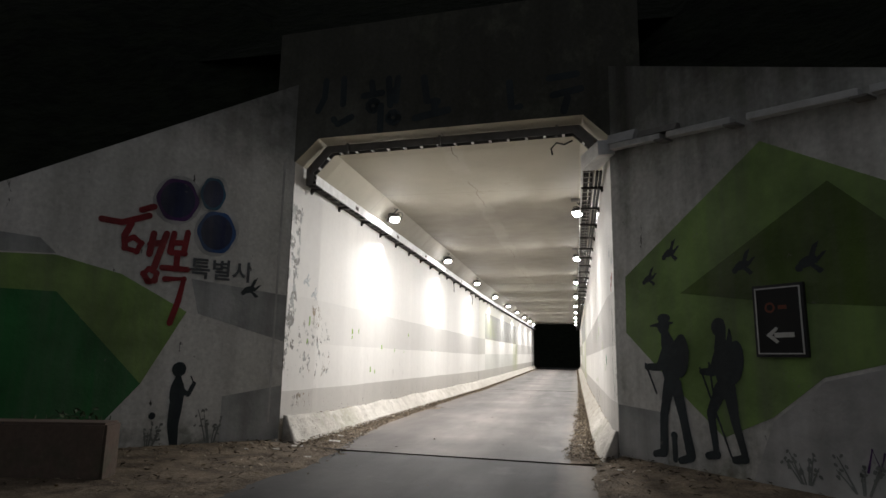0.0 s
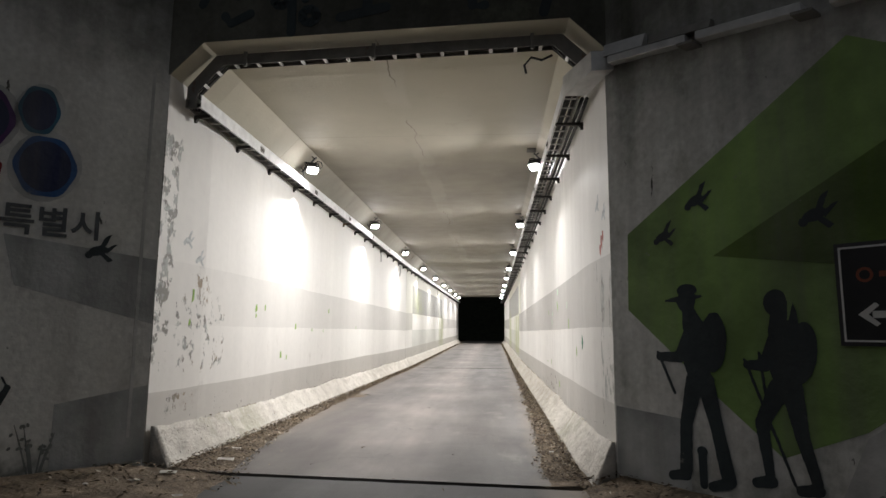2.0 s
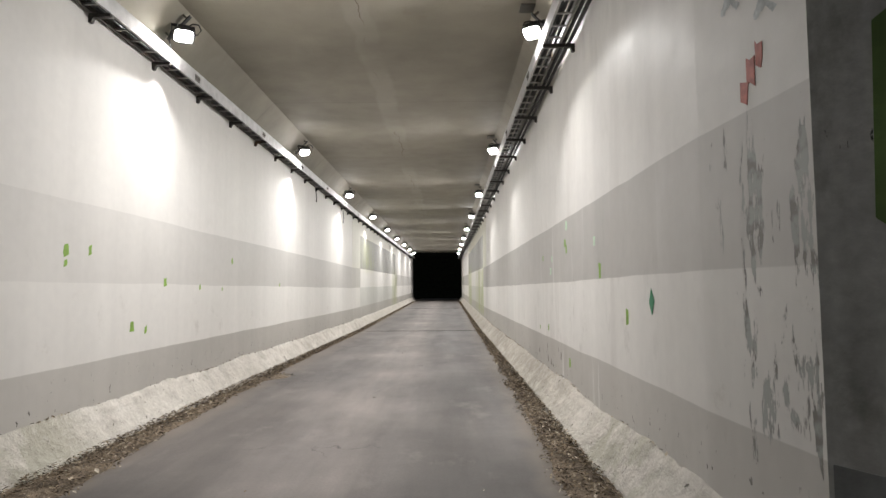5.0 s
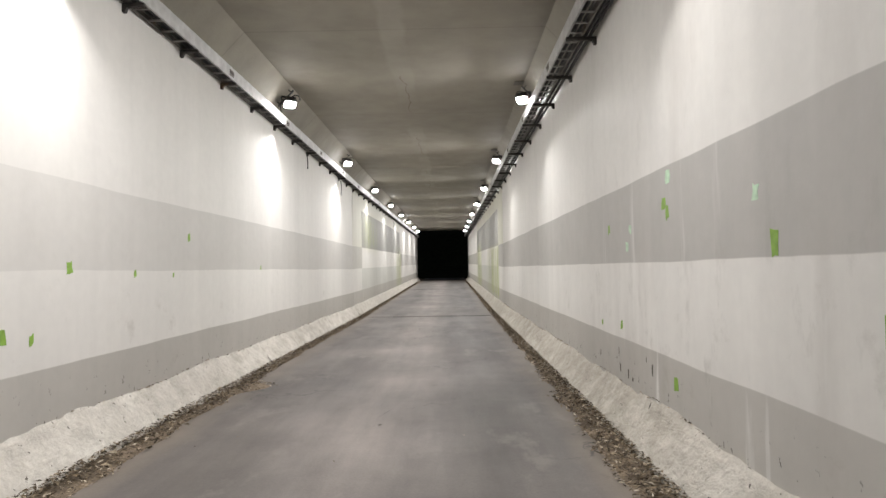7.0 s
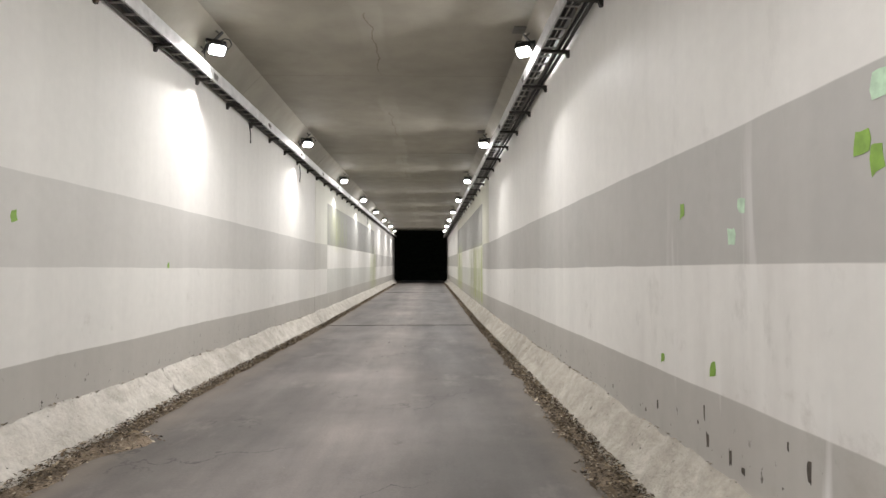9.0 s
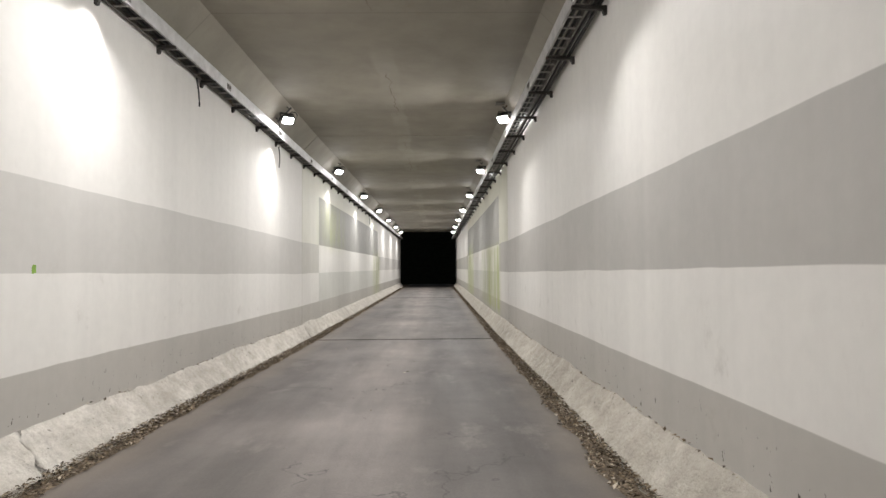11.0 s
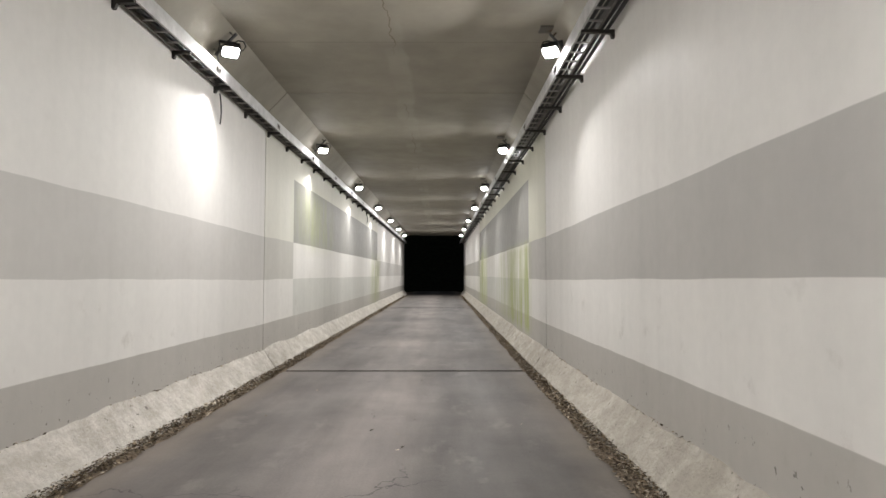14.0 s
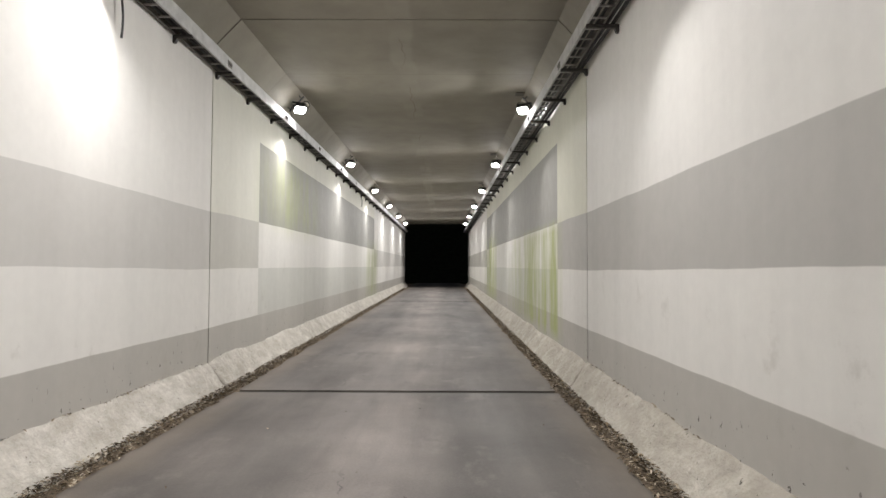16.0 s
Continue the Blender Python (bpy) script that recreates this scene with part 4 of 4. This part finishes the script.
def painted_sheet(name, at, fields, bounds, out, mat, step=0.013):
    """One connected sheet of paint that covers the union of the given outlines, with a slightly ragged edge."""
    u0, u1, z0, z1 = bounds
    nu, nz = int((u1 - u0) / step) + 1, int((z1 - z0) / step) + 1
    value = [[min(f(u0 + i * step, z0 + j * step) for f in fields) + 0.005 * noise.noise((i * 0.35, j * 0.35, u0)) for j in range(nz)] for i in range(nu)]
    bm, seen = bmesh.new(), {}

    def vertex(i, j):
        key = (round(i, 3), round(j, 3))
        if key not in seen:
            seen[key] = bm.verts.new(at(u0 + i * step, z0 + j * step, out))
        return seen[key]

    for i in range(nu - 1):
        for j in range(nz - 1):
            ring = [(i, j), (i + 1, j), (i + 1, j + 1), (i, j + 1)]
            poly = []
            for (a, b), (c, d) in zip(ring, ring[1:] + ring[:1]):
                va, vb = value[a][b], value[c][d]
                if va < 0:
                    poly.append(vertex(a, b))
                if (va < 0) != (vb < 0):
                    f = va / (va - vb)
                    poly.append(vertex(a + (c - a) * f, b + (d - b) * f))
            poly = list(dict.fromkeys(poly))
            if len(poly) > 2:
                bm.faces.new(poly)
    return part(name, bm, mat)


# plain stencil silhouettes, each one sheet of paint
def stencil(name, at, blots, strokes, out, label, category):
    fields = [blot_field(*b) for b in blots] + [stroke_field(p, w) for p, w in strokes]
    us = [b[0] for b in blots] + [p[0] for row, w in strokes for p in row]
    zs = [b[1] for b in blots] + [p[1] for row, w in strokes for p in row]
    return tagged(painted_sheet(name, at, fields, (min(us) - 0.3, max(us) + 0.3, min(zs) - 0.15, max(zs) + 0.3), out, M_INK), label, category)


stencil("painted_silhouette", on_right, [(0.83, 1.80, 0.09, 0.10, 0), (0.81, 1.83, 0.19, 0.025, 0.08), (0.84, 1.90, 0.10, 0.06, 0), (0.92, 1.36, 0.15, 0.29, 0), (1.07, 1.44, 0.12, 0.26, -0.08)],
        [([(0.84, 1.75), (0.88, 1.6)], [0.1, 0.2]), ([(0.88, 1.10), (0.78, 0.72), (0.76, 0.32)], [0.17, 0.12, 0.12]), ([(0.98, 1.10), (1.07, 0.70), (1.15, 0.30)], [0.17, 0.12, 0.13]),
         ([(0.76, 0.28), (0.62, 0.25)], [0.1, 0.08]), ([(1.14, 0.27), (1.0, 0.22)], [0.1, 0.08]), ([(0.86, 1.52), (0.74, 1.30), (0.54, 1.30)], [0.13, 0.1, 0.08]), ([(0.52, 1.34), (0.68, 0.98)], 0.03)],
        0.012, "black stencilled walker shape with hat painted on concrete", "painting")
stencil("painted_silhouette", on_right, [(1.62, 1.76, 0.10, 0.11, 0), (1.72, 1.68, 0.05, 0.16, 0.2), (1.67, 1.32, 0.14, 0.27, 0), (1.79, 1.37, 0.11, 0.24, -0.15)],
        [([(1.62, 1.68), (1.64, 1.55)], [0.1, 0.2]), ([(1.60, 1.08), (1.45, 0.80), (1.49, 0.42)], [0.17, 0.11, 0.08]), ([(1.70, 1.08), (1.75, 0.74), (1.84, 0.40)], [0.17, 0.11, 0.08]),
         ([(1.50, 0.36), (1.38, 0.33)], [0.1, 0.08]), ([(1.84, 0.36), (1.72, 0.33)], [0.1, 0.08]), ([(1.60, 1.48), (1.50, 1.26), (1.36, 1.26)], [0.12, 0.1, 0.07]), ([(1.34, 1.30), (1.68, 0.36)], 0.025), ([(1.46, 1.36), (1.50, 1.0)], 0.025)],
        0.012, "black stencilled walker shape with rucksack painted on concrete", "painting")
stencil("painted_silhouette", on_left, [(1.53, 1.14, 0.095, 0.105, 0), (1.53, 0.80, 0.10, 0.22, 0)],
        [([(1.53, 1.05), (1.53, 0.95)], [0.07, 0.14]), ([(1.53, 0.66), (1.55, 0.36), (1.52, 0.10)], [0.18, 0.15, 0.11]), ([(1.48, 0.86), (1.38, 0.78), (1.31, 0.94)], [0.07, 0.06, 0.06]), ([(1.31, 0.94), (1.36, 1.04)], 0.02)],
        0.012, "black stencilled child shape painted on concrete", "painting")


slit = painted_sheet("painted_slit", on_right, [stroke_field([(1.69, 1.86), (1.73, 1.77), (1.705, 1.63)], [0.015, 0.04, 0.012])], (1.6, 1.82, 1.56, 1.94), 0.0135, M_GREEN, 0.008)
slit.parent = wing_right


def painted_bird(at, u, z, size, flip, out=0.012, mat=None):
    fields = [blot_field(u, z, 0.10 * size, 0.055 * size, 0.3 * flip), blot_field(u - 0.09 * size * flip, z - 0.055 * size, 0.04 * size, 0.04 * size, 0)]
    for pts in ([(0.0, 0.02), (0.06, 0.16), (0.13, 0.20), (0.06, 0.02)], [(0.05, 0.0), (0.15, 0.08), (0.20, 0.09), (0.09, -0.03)], [(0.06, -0.02), (0.16, -0.10), (0.11, -0.13), (0.02, -0.04)]):
        fields.append(wedge_field([(u + flip * a * size, z + b * size) for a, b in pts]))
    ob = painted_sheet("painted_bird", at, fields, (u - 0.26 * size, u + 0.26 * size, z - 0.2 * size, z + 0.26 * size), out, mat or M_INK, 0.007)
    return tagged(ob, "black stencilled bird painted on concrete", "painting", "painted birds")


for u, z, size, flip in ((0.62, 2.42, 0.75, 1), (0.97, 2.71, 0.85, 1), (1.95, 2.43, 0.9, 1), (2.68, 2.38, 1.0, 1)):
    painted_bird(on_right, u, z, size, flip)
painted_bird(on_left, 0.62, 2.36, 0.95, -1)

bm = bmesh.new()
for k, pts in enumerate(([(3.05, 0.42), (3.1, 0.62), (3.16, 0.45), (3.2, 0.6)], [(3.26, 0.46), (3.3, 0.64), (3.36, 0.48)], [(3.42, 0.5), (3.46, 0.66), (3.52, 0.5), (3.56, 0.66)])):
    stroke(bm, on_right, pts, 0.02, 0.010 + 0.0006 * k)
tagged(part("scribble", bm, M_PURPLE), "purple sprayed scribble on concrete", "lettering")
patch("painted_strip", on_left, [(0.17, 0.35), (0.205, 0.35), (0.20, 4.5), (0.165, 4.5)], 0.007, M_PALEGREY, wing_left, "pale painted edge strip")

# three rounded hexagon blooms
for u, z, ru, rz, mat, word in ((1.76, 3.62, 0.30, 0.34, M_PURPLE, "purple"), (1.27, 3.79, 0.19, 0.27, M_TEAL, "teal"), (1.17, 3.20, 0.29, 0.34, M_BLUE, "blue")):
    bm = bmesh.new()
    blot(bm, on_left, u, z, ru * 1.13, rz * 1.13, 0.006, 18, 0.3)
    bloom = tagged(part("painted_bloom", bm, M_PALEGREY), word + " sprayed hexagon bloom with pale halo on concrete", "painting", "painted blooms")
    bm = bmesh.new()
    pts = []
    for k in range(36):
        a = 2 * math.pi * k / 36
        r = 1.0 - 0.07 * (0.5 - 0.5 * math.cos(6 * a))
        pts.append((u + ru * r * math.cos(a), z + rz * r * math.sin(a)))
    flat_shape(bm, on_left, pts, 0.011, 0.003)
    part("petal", bm, mat, bloom)
    bm = bmesh.new()
    blot(bm, on_left, u, z, ru * 0.8, rz * 0.8, 0.0125, 24)
    part("core", bm, M_CORE, bloom, "darker sprayed centre")


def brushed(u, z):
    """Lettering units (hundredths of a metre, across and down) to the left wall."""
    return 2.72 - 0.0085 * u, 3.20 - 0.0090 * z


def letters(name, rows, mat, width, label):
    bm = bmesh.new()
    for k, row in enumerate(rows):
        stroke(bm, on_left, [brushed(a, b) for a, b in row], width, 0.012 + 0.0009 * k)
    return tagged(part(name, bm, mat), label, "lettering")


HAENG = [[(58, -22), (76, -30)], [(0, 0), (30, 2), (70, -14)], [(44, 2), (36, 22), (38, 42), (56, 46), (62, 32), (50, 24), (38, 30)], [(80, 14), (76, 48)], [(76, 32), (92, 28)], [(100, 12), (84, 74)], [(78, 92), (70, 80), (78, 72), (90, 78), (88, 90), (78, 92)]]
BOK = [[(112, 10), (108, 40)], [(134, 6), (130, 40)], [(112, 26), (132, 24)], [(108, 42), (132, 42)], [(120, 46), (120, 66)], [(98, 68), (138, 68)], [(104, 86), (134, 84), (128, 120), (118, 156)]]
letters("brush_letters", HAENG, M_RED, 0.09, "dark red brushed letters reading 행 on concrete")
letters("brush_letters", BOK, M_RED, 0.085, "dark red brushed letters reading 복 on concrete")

font = bpy.data.curves.new("small_letters", "FONT")
font.body, font.size, font.extrude, font.align_x = "특별시", 0.335, 0.002, "LEFT"
font.offset = 0.007
holder = new("small_letters", font)
holder.matrix_world = Matrix.Translation(on_left(1.52, 2.50, 0.014)) @ Matrix((( 0.7071, 0, 0.7071, 0), (0.7071, 0, -0.7071, 0), (0, 1, 0, 0), (0, 0, 0, 1)))
tagged(holder, "small dark grey letters reading 특별시 on concrete", "lettering")
font.materials.append(M_LETTER)

# unreadable dark marks on the headwall


def on_head(u, z, out=0.0):
    return Vector((u, front(u) - 0.012 - out, z))


def scrawl(rows, width, out):
    bm = bmesh.new()
    for k, row in enumerate(rows):
        stroke(bm, on_head, [(-2.11 + 0.00725 * a, 5.78 - 0.0072 * b - 0.0003 * a) for a, b in row], width, out + 0.0006 * k)
    return tagged(part("headwall_mark", bm, M_INK), "faded navy brushed mark on the headwall", "lettering", "headwall marks")


def ring(a, b, r):
    return [(a + r * math.cos(0.7 * k), b + r * math.sin(0.7 * k)) for k in range(10)]


scrawl([[(8, -22), (6, 20), (-10, 52)], [(53, -24), (53, 39)], [(31, 74), (42, 87), (75, 71)]], 0.11, 0.004)
scrawl([[(103, 22), (148, 17)], [(122, -10), (126, 14)], ring(127, 47, 12), [(163, -16), (168, 48)], [(185, -16), (181, 39)], [(166, 14), (184, 12)], [(146, 48), (146, 106)], ring(176, 78, 12)], 0.11, 0.004)
scrawl([[(246, -12), (254, 43), (278, 46)], [(272, 44), (272, 65)], [(228, 82), (302, 67)]], 0.12, 0.004)
scrawl([[(436, 13), (440, 69), (458, 69)]], 0.11, 0.004)
scrawl([[(520, 10), (575, 4)], [(527, 48), (583, 37)], [(556, 56), (548, 84)]], 0.11, 0.004)

# stencilled plants at the foot of the wing walls


def stencil_plant(at, u, z, tall, seed):
    rng = random.Random(seed)
    bm = bmesh.new()
    for k in range(7):
        du, dz = rng.uniform(-0.28, 0.28), tall * rng.uniform(0.5, 1.0)
        out = 0.010 + 0.0004 * k
        stroke(bm, at, [(u + du * 0.3, z), (u + du * 0.7, z + dz * 0.6), (u + du, z + dz)], [0.02, 0.014, 0.008], out)
        for j in range(4):
            blot(bm, at, u + du * rng.uniform(0.6, 1.15), z + dz * rng.uniform(0.5, 1.05), 0.022, 0.014, out + 0.0002, 8, rng.uniform(0, 3))
    return tagged(part("painted_plant", bm, M_PLANT), "dark stencilled flowering plant painted on concrete", "painting", "painted plants")


stencil_plant(on_left, 1.02, 0.08, 0.5, 3)
stencil_plant(on_left, 1.86, 0.06, 0.35, 4)
stencil_plant(on_right, 2.5, 0.22, 0.32, 5)
stencil_plant(on_right, 3.0, 0.22, 0.30, 6)
bm = bmesh.new()
stroke(bm, on_right, [(0.92, 0.22), (0.92, 0.46)], [0.07, 0.08], 0.010)
blot(bm, on_right, 0.92, 0.50, 0.05, 0.045, 0.0104)
tagged(part("painted_post", bm, M_INK), "small black stencilled post painted on concrete", "painting")
bm = bmesh.new()
blot(bm, on_left, 1.83, 0.50, 0.045, 0.05, 0.0104)
tagged(part("painted_spot", bm, M_INK), "small black painted spot on concrete", "painting")

# ---- direction sign ----
sign = empty("direction_sign", pose(0, 0, 0), "black direction sign with white arrow on the wing wall", "sign")
U0, U1, Z0, Z1 = 2.11, 2.60, 1.46, 2.15


def panel(name, u0, u1, z0, z1, out, thick, mat, label=""):
    bm = bmesh.new()
    loft(bm, [[on_right(u, z, out) for u, z in ((u0, z0), (u1, z0), (u1, z1), (u0, z1))], [on_right(u, z, out - thick) for u, z in ((u0, z0), (u1, z0), (u1, z1), (u0, z1))]])
    return part(name, bm, mat, sign, label)


panel("backing", U0 - 0.03, U1 + 0.03, Z0 - 0.03, Z1 + 0.03, 0.045, 0.04, M_BLACK, "thick dark sign backing")
panel("face", U0 + 0.01, U1 - 0.01, Z0 + 0.01, Z1 - 0.01, 0.052, 0.006, M_SIGN)
for u0, u1, z0, z1 in ((U0, U1, Z0, Z0 + 0.014), (U0, U1, Z1 - 0.014, Z1), (U0, U0 + 0.014, Z0 + 0.014, Z1 - 0.014), (U1 - 0.014, U1, Z0 + 0.014, Z1 - 0.014)):
    panel("border", u0, u1, z0, z1, 0.055, 0.01, M_SIGNWHITE, "pale border strip")
bm = bmesh.new()
flat_shape(bm, on_right, [(2.30, 1.63), (2.51, 1.63), (2.51, 1.68), (2.30, 1.68)], 0.055)
flat_shape(bm, on_right, [(2.21, 1.655), (2.32, 1.74), (2.345, 1.72), (2.275, 1.655), (2.345, 1.59), (2.32, 1.57)], 0.0555)
part("arrow", bm, M_SIGNWHITE, sign, "white arrow")
bm = bmesh.new()
for k in range(14):
    a, b = 2 * math.pi * k / 14, 2 * math.pi * (k + 1) / 14
    flat_shape(bm, on_right, [(2.27 + r * math.cos(c), 1.94 + r * math.sin(c)) for r, c in ((0.055, a), (0.055, b), (0.035, b), (0.035, a))], 0.055)
flat_shape(bm, on_right, [(2.36, 1.92), (2.45, 1.92), (2.45, 1.96), (2.36, 1.96)], 0.055)
part("emblem", bm, M_SIGNRED, sign, "faded red emblem")

# ---- duct along the right wing wall ----
duct = empty("cable_duct", pose(0, 0, 0), "sloping galvanised cable duct bracketed to the wing wall", "duct")


def duct_z(u):
    return 4.36 - 0.135 * u


for u0, u1 in ((0.14, 1.02), (1.12, 2.02), (2.22, 3.36), (3.46, 4.6), (4.7, 5.8)):
    bm = bmesh.new()
    loft(bm, [[on_right(u, duct_z(u) + dz, out) for dz, out in ((-0.045, 0.03), (-0.045, 0.14), (0.035, 0.14), (0.035, 0.03))] for u in (u0, u1)])
    part("duct_length", bevel(bm, 0.006), M_GALV, duct)
    bm = bmesh.new()
    u = u1 + 0.03
    loft(bm, [[on_right(v, duct_z(v) + dz, out) for dz, out in ((-0.075, 0.0), (-0.075, 0.17), (-0.05, 0.17), (-0.05, 0.0))] for v in (u - 0.10, u + 0.06)])
    part("bracket", bm, M_DULL, duct)
bm = bmesh.new()
loft(bm, [[on_right(u, duct_z(u) + dz, out) for dz, out in ((0.05, 0.02), (0.05, 0.12), (0.2, 0.06), (0.2, 0.02))] for u in (0.05, 0.55)])
part("cover_plate", bm, M_GALV, duct)
bm = bmesh.new()
loft(bm, [[on_right(u, duct_z(u) + dz, out) for dz, out in ((0.05, 0.02), (0.05, 0.12), (0.14, 0.08), (0.14, 0.02))] for u in (0.62, 1.25)])
part("rusted_cover", bm, M_DULL, duct)
bm = bmesh.new()
a = [(2.10, 7.52, 4.19), (2.34, 7.52, 4.19), (2.34, 7.52, 4.42), (2.10, 7.52, 4.42)]
b = [tuple(on_right(0.0, 4.24, 0.22)), tuple(on_right(0.14, 4.26, 0.03)), tuple(on_right(0.14, 4.46, 0.03)), tuple(on_right(0.0, 4.46, 0.22))]
loft(bm, [[Vector(p) for p in a], [Vector(p) for p in b]])
part("elbow_box", bm, M_GALV, duct)

# ---- low wall and shrub on the left verge ----
bm = bmesh.new()
box(bm, -5.2, -0.17, -0.2, 0.0, 0.17, 0.62, pose(-2.98, 4.40, 0, 0, 0, 14))
bmesh.ops.bevel(bm, geom=bm.edges[:], offset=0.025, segments=2, affect="EDGES")
tagged(part("low_wall", bm, M_BROWN), "low weathered brown concrete wall on the earth verge", "wall")
bm = bmesh.new()
for i in range(1500):
    px, py = random.uniform(-6.2, -3.5), 0
    py = random.gauss(4.75, 0.18) + (px + 3.5) * 0.3
    pz = 0.08 + 0.62 * random.random() * (0.75 + 0.4 * noise.noise((px * 2, 0, 5)))
    turn = Euler((random.uniform(-1, 1), random.uniform(-1, 1), random.uniform(0, 6.28))).to_matrix()
    q = [bm.verts.new(Vector((px, py, pz)) + turn @ Vector(v)) for v in ((-0.05, 0, 0), (0, -0.018, 0.006), (0.05, 0, 0), (0, 0.018, 0.006))]
    bm.faces.new(q)
for i in range(40):
    px = random.uniform(-6.2, -3.5)
    py = 4.75 + (px + 3.5) * 0.3
    tube(bm, [(px, py, 0.0), (px + random.uniform(-0.1, 0.1), py + random.uniform(-0.15, 0.15), 0.35), (px + random.uniform(-0.2, 0.2), py + random.uniform(-0.2, 0.2), 0.62)], 0.006, 4)
tagged(part("shrub", bm, M_SHRUB), "dark low shrub growing behind the low wall", "shrub", kind="stuff")

# ---- paint marks on the underpass walls ----


def wall_face(s, y):
    """Half width of the underpass, which opens a little towards the mouth."""
    return HALF + (0.09 if s < 0 else 0.05) * max(0.0, 1.0 - max(0.0, y - front(s * HALF)))


def on_wall_left(u, z, out=0.0):
    return Vector((-wall_face(-1, u) + out, u, z))


def on_wall_right(u, z, out=0.0):
    return Vector((wall_face(1, u) - out, u, z))


def mark(s, y, z, w, h, mat, label, skew=0.0):
    w, h = 0.9 * w, 0.95 * h
    bm = bmesh.new()
    x = s * wall_face(s, y)
    pts = [(-w / 2, -h / 2), (0, -h / 2 + skew / 2), (w / 2, -h / 2 + skew), (w / 2, skew), (w / 2, h / 2 + skew), (0, h / 2 + skew / 2), (-w / 2, h / 2), (-w / 2, 0)]
    pts = [(a + 0.16 * w * random.uniform(-1, 1), b + 0.12 * h * random.uniform(-1, 1)) for a, b in pts]
    loft(bm, [[Vector((x - s * d, y + a, z + b)) for a, b in pts] for d in (-0.004, 0.0015)])
    return part("paint_mark", bm, mat, walls[s][0], label)


for y, z, w, h in ((10.22, 1.86, 0.08, 0.12), (10.22, 1.74, 0.06, 0.06), (10.6, 1.88, 0.05, 0.1), (11.74, 1.04, 0.05, 0.08), (12.2, 1.59, 0.09, 0.12), (11.43, 1.09, 0.09, 0.12), (14.53, 1.97, 0.08, 0.1), (13.26, 1.53, 0.05, 0.07), (17.34, 1.6, 0.06, 0.07), (14.11, 1.51, 0.04, 0.06), (8.2, 1.95, 0.06, 0.16), (8.15, 1.6, 0.06, 0.08)):
    mark(-1, y, z, w, h, M_MARK, "small leaf green paint mark", 0.015)
for y, z, w, h in ((10.41, 1.65, 0.09, 0.16), (9.57, 1.27, 0.07, 0.12), (11.9, 0.62, 0.09, 0.1), (12.08, 2.04, 0.09, 0.1), (12.0, 1.97, 0.09, 0.12), (13.78, 1.94, 0.07, 0.1), (14.16, 0.91, 0.07, 0.07), (13.37, 0.95, 0.08, 0.09)):
    mark(1, y, z, w, h, M_MARK, "small leaf green paint mark", -0.01)
for y, z, w, h in ((11.97, 2.24, 0.1, 0.11), (10.6, 1.95, 0.08, 0.1), (13.01, 1.89, 0.08, 0.08), (13.12, 1.73, 0.09, 0.09)):
    mark(1, y, z, w, h, M_MARKPALE, "small pale green paint mark")
bm = bmesh.new()
loft(bm, [[on_wall_right(8.97 + a, 1.39 + b, d) for a, b in ((-0.055, 0.01), (0, -0.09), (0.055, -0.01), (0.005, 0.09))] for d in (0.001, 0.005)])
part("paint_mark", bm, M_MARKDEEP, walls[1][0], "small deep green paint mark")
for y, z, w, h in ((7.62, 2.42, 0.1, 0.1), (7.56, 2.5, 0.1, 0.14), (7.48, 2.56, 0.07, 0.12)):
    mark(1, y, z, w, h, M_MARKRED, "flaked dull red paint mark", 0.03)

for y, z, w, h in ((13.5, 0.66, 0.03, 0.13), (13.46, 0.50, 0.06, 0.13), (13.18, 0.48, 0.05, 0.12), (12.46, 0.63, 0.06, 0.13), (14.27, 0.54, 0.05, 0.09), (13.04, 0.45, 0.07, 0.05), (14.52, 0.45, 0.04, 0.04), (15.37, 0.47, 0.03, 0.05), (13.59, 0.58, 0.03, 0.03), (12.62, 0.70, 0.03, 0.06)):
    mark(1, y, z, 0.55 * w, 0.7 * h, M_SCAR, "dark scar where the paint has flaked off")

# ghosts of painted birds near the mouth


for at, u, z, size, flip, wall in ((on_wall_left, 8.0, 2.62, 0.9, 1, walls[-1][0]), (on_wall_left, 8.28, 2.42, 0.85, 1, walls[-1][0]), (on_wall_right, 7.72, 2.95, 0.8, -1, walls[1][0]), (on_wall_right, 7.42, 2.8, 0.8, -1, walls[1][0])):
    bird = painted_bird(at, u, z, size * 0.8, flip, 0.0025, M_GHOST)
    bird["label"] = "faded grey painted bird on the underpass wall"

# scraps of paper on the verge
for px, py, size, turn in ((-2.05, 7.05, 0.09, 20), (-2.2, 6.7, 0.06, 70), (-1.5, 6.2, 0.05, 10), (-2.5, 6.4, 0.05, 130), (2.45, 6.3, 0.05, 40), (-1.75, 7.75, 0.10, 15), (2.0, 8.6, 0.06, 80), (-1.9, 8.4, 0.06, 30)):
    bm = bmesh.new()
    rows = [[bm.verts.new((size * (i - 1.5) * 0.6, size * (j - 1) * 0.45, 0.012 * noise.noise((i * 1.7 + px, j * 2.1 + py, 0)))) for j in range(3)] for i in range(4)]
    for a, b in zip(rows, rows[1:]):
        for k in range(2):
            bm.faces.new((a[k], a[k + 1], b[k + 1], b[k]))
    bmesh.ops.solidify(bm, geom=bm.faces[:], thickness=0.0015)
    ob = tagged(part("paper_scrap", bm, M_SCRAP), "pale crumpled paper scrap on the earth", "litter", "paper scraps")
    ob.matrix_world = pose(px, py, 0.065 if abs(px) < 2.3 else 0.09, 6, 4, turn)
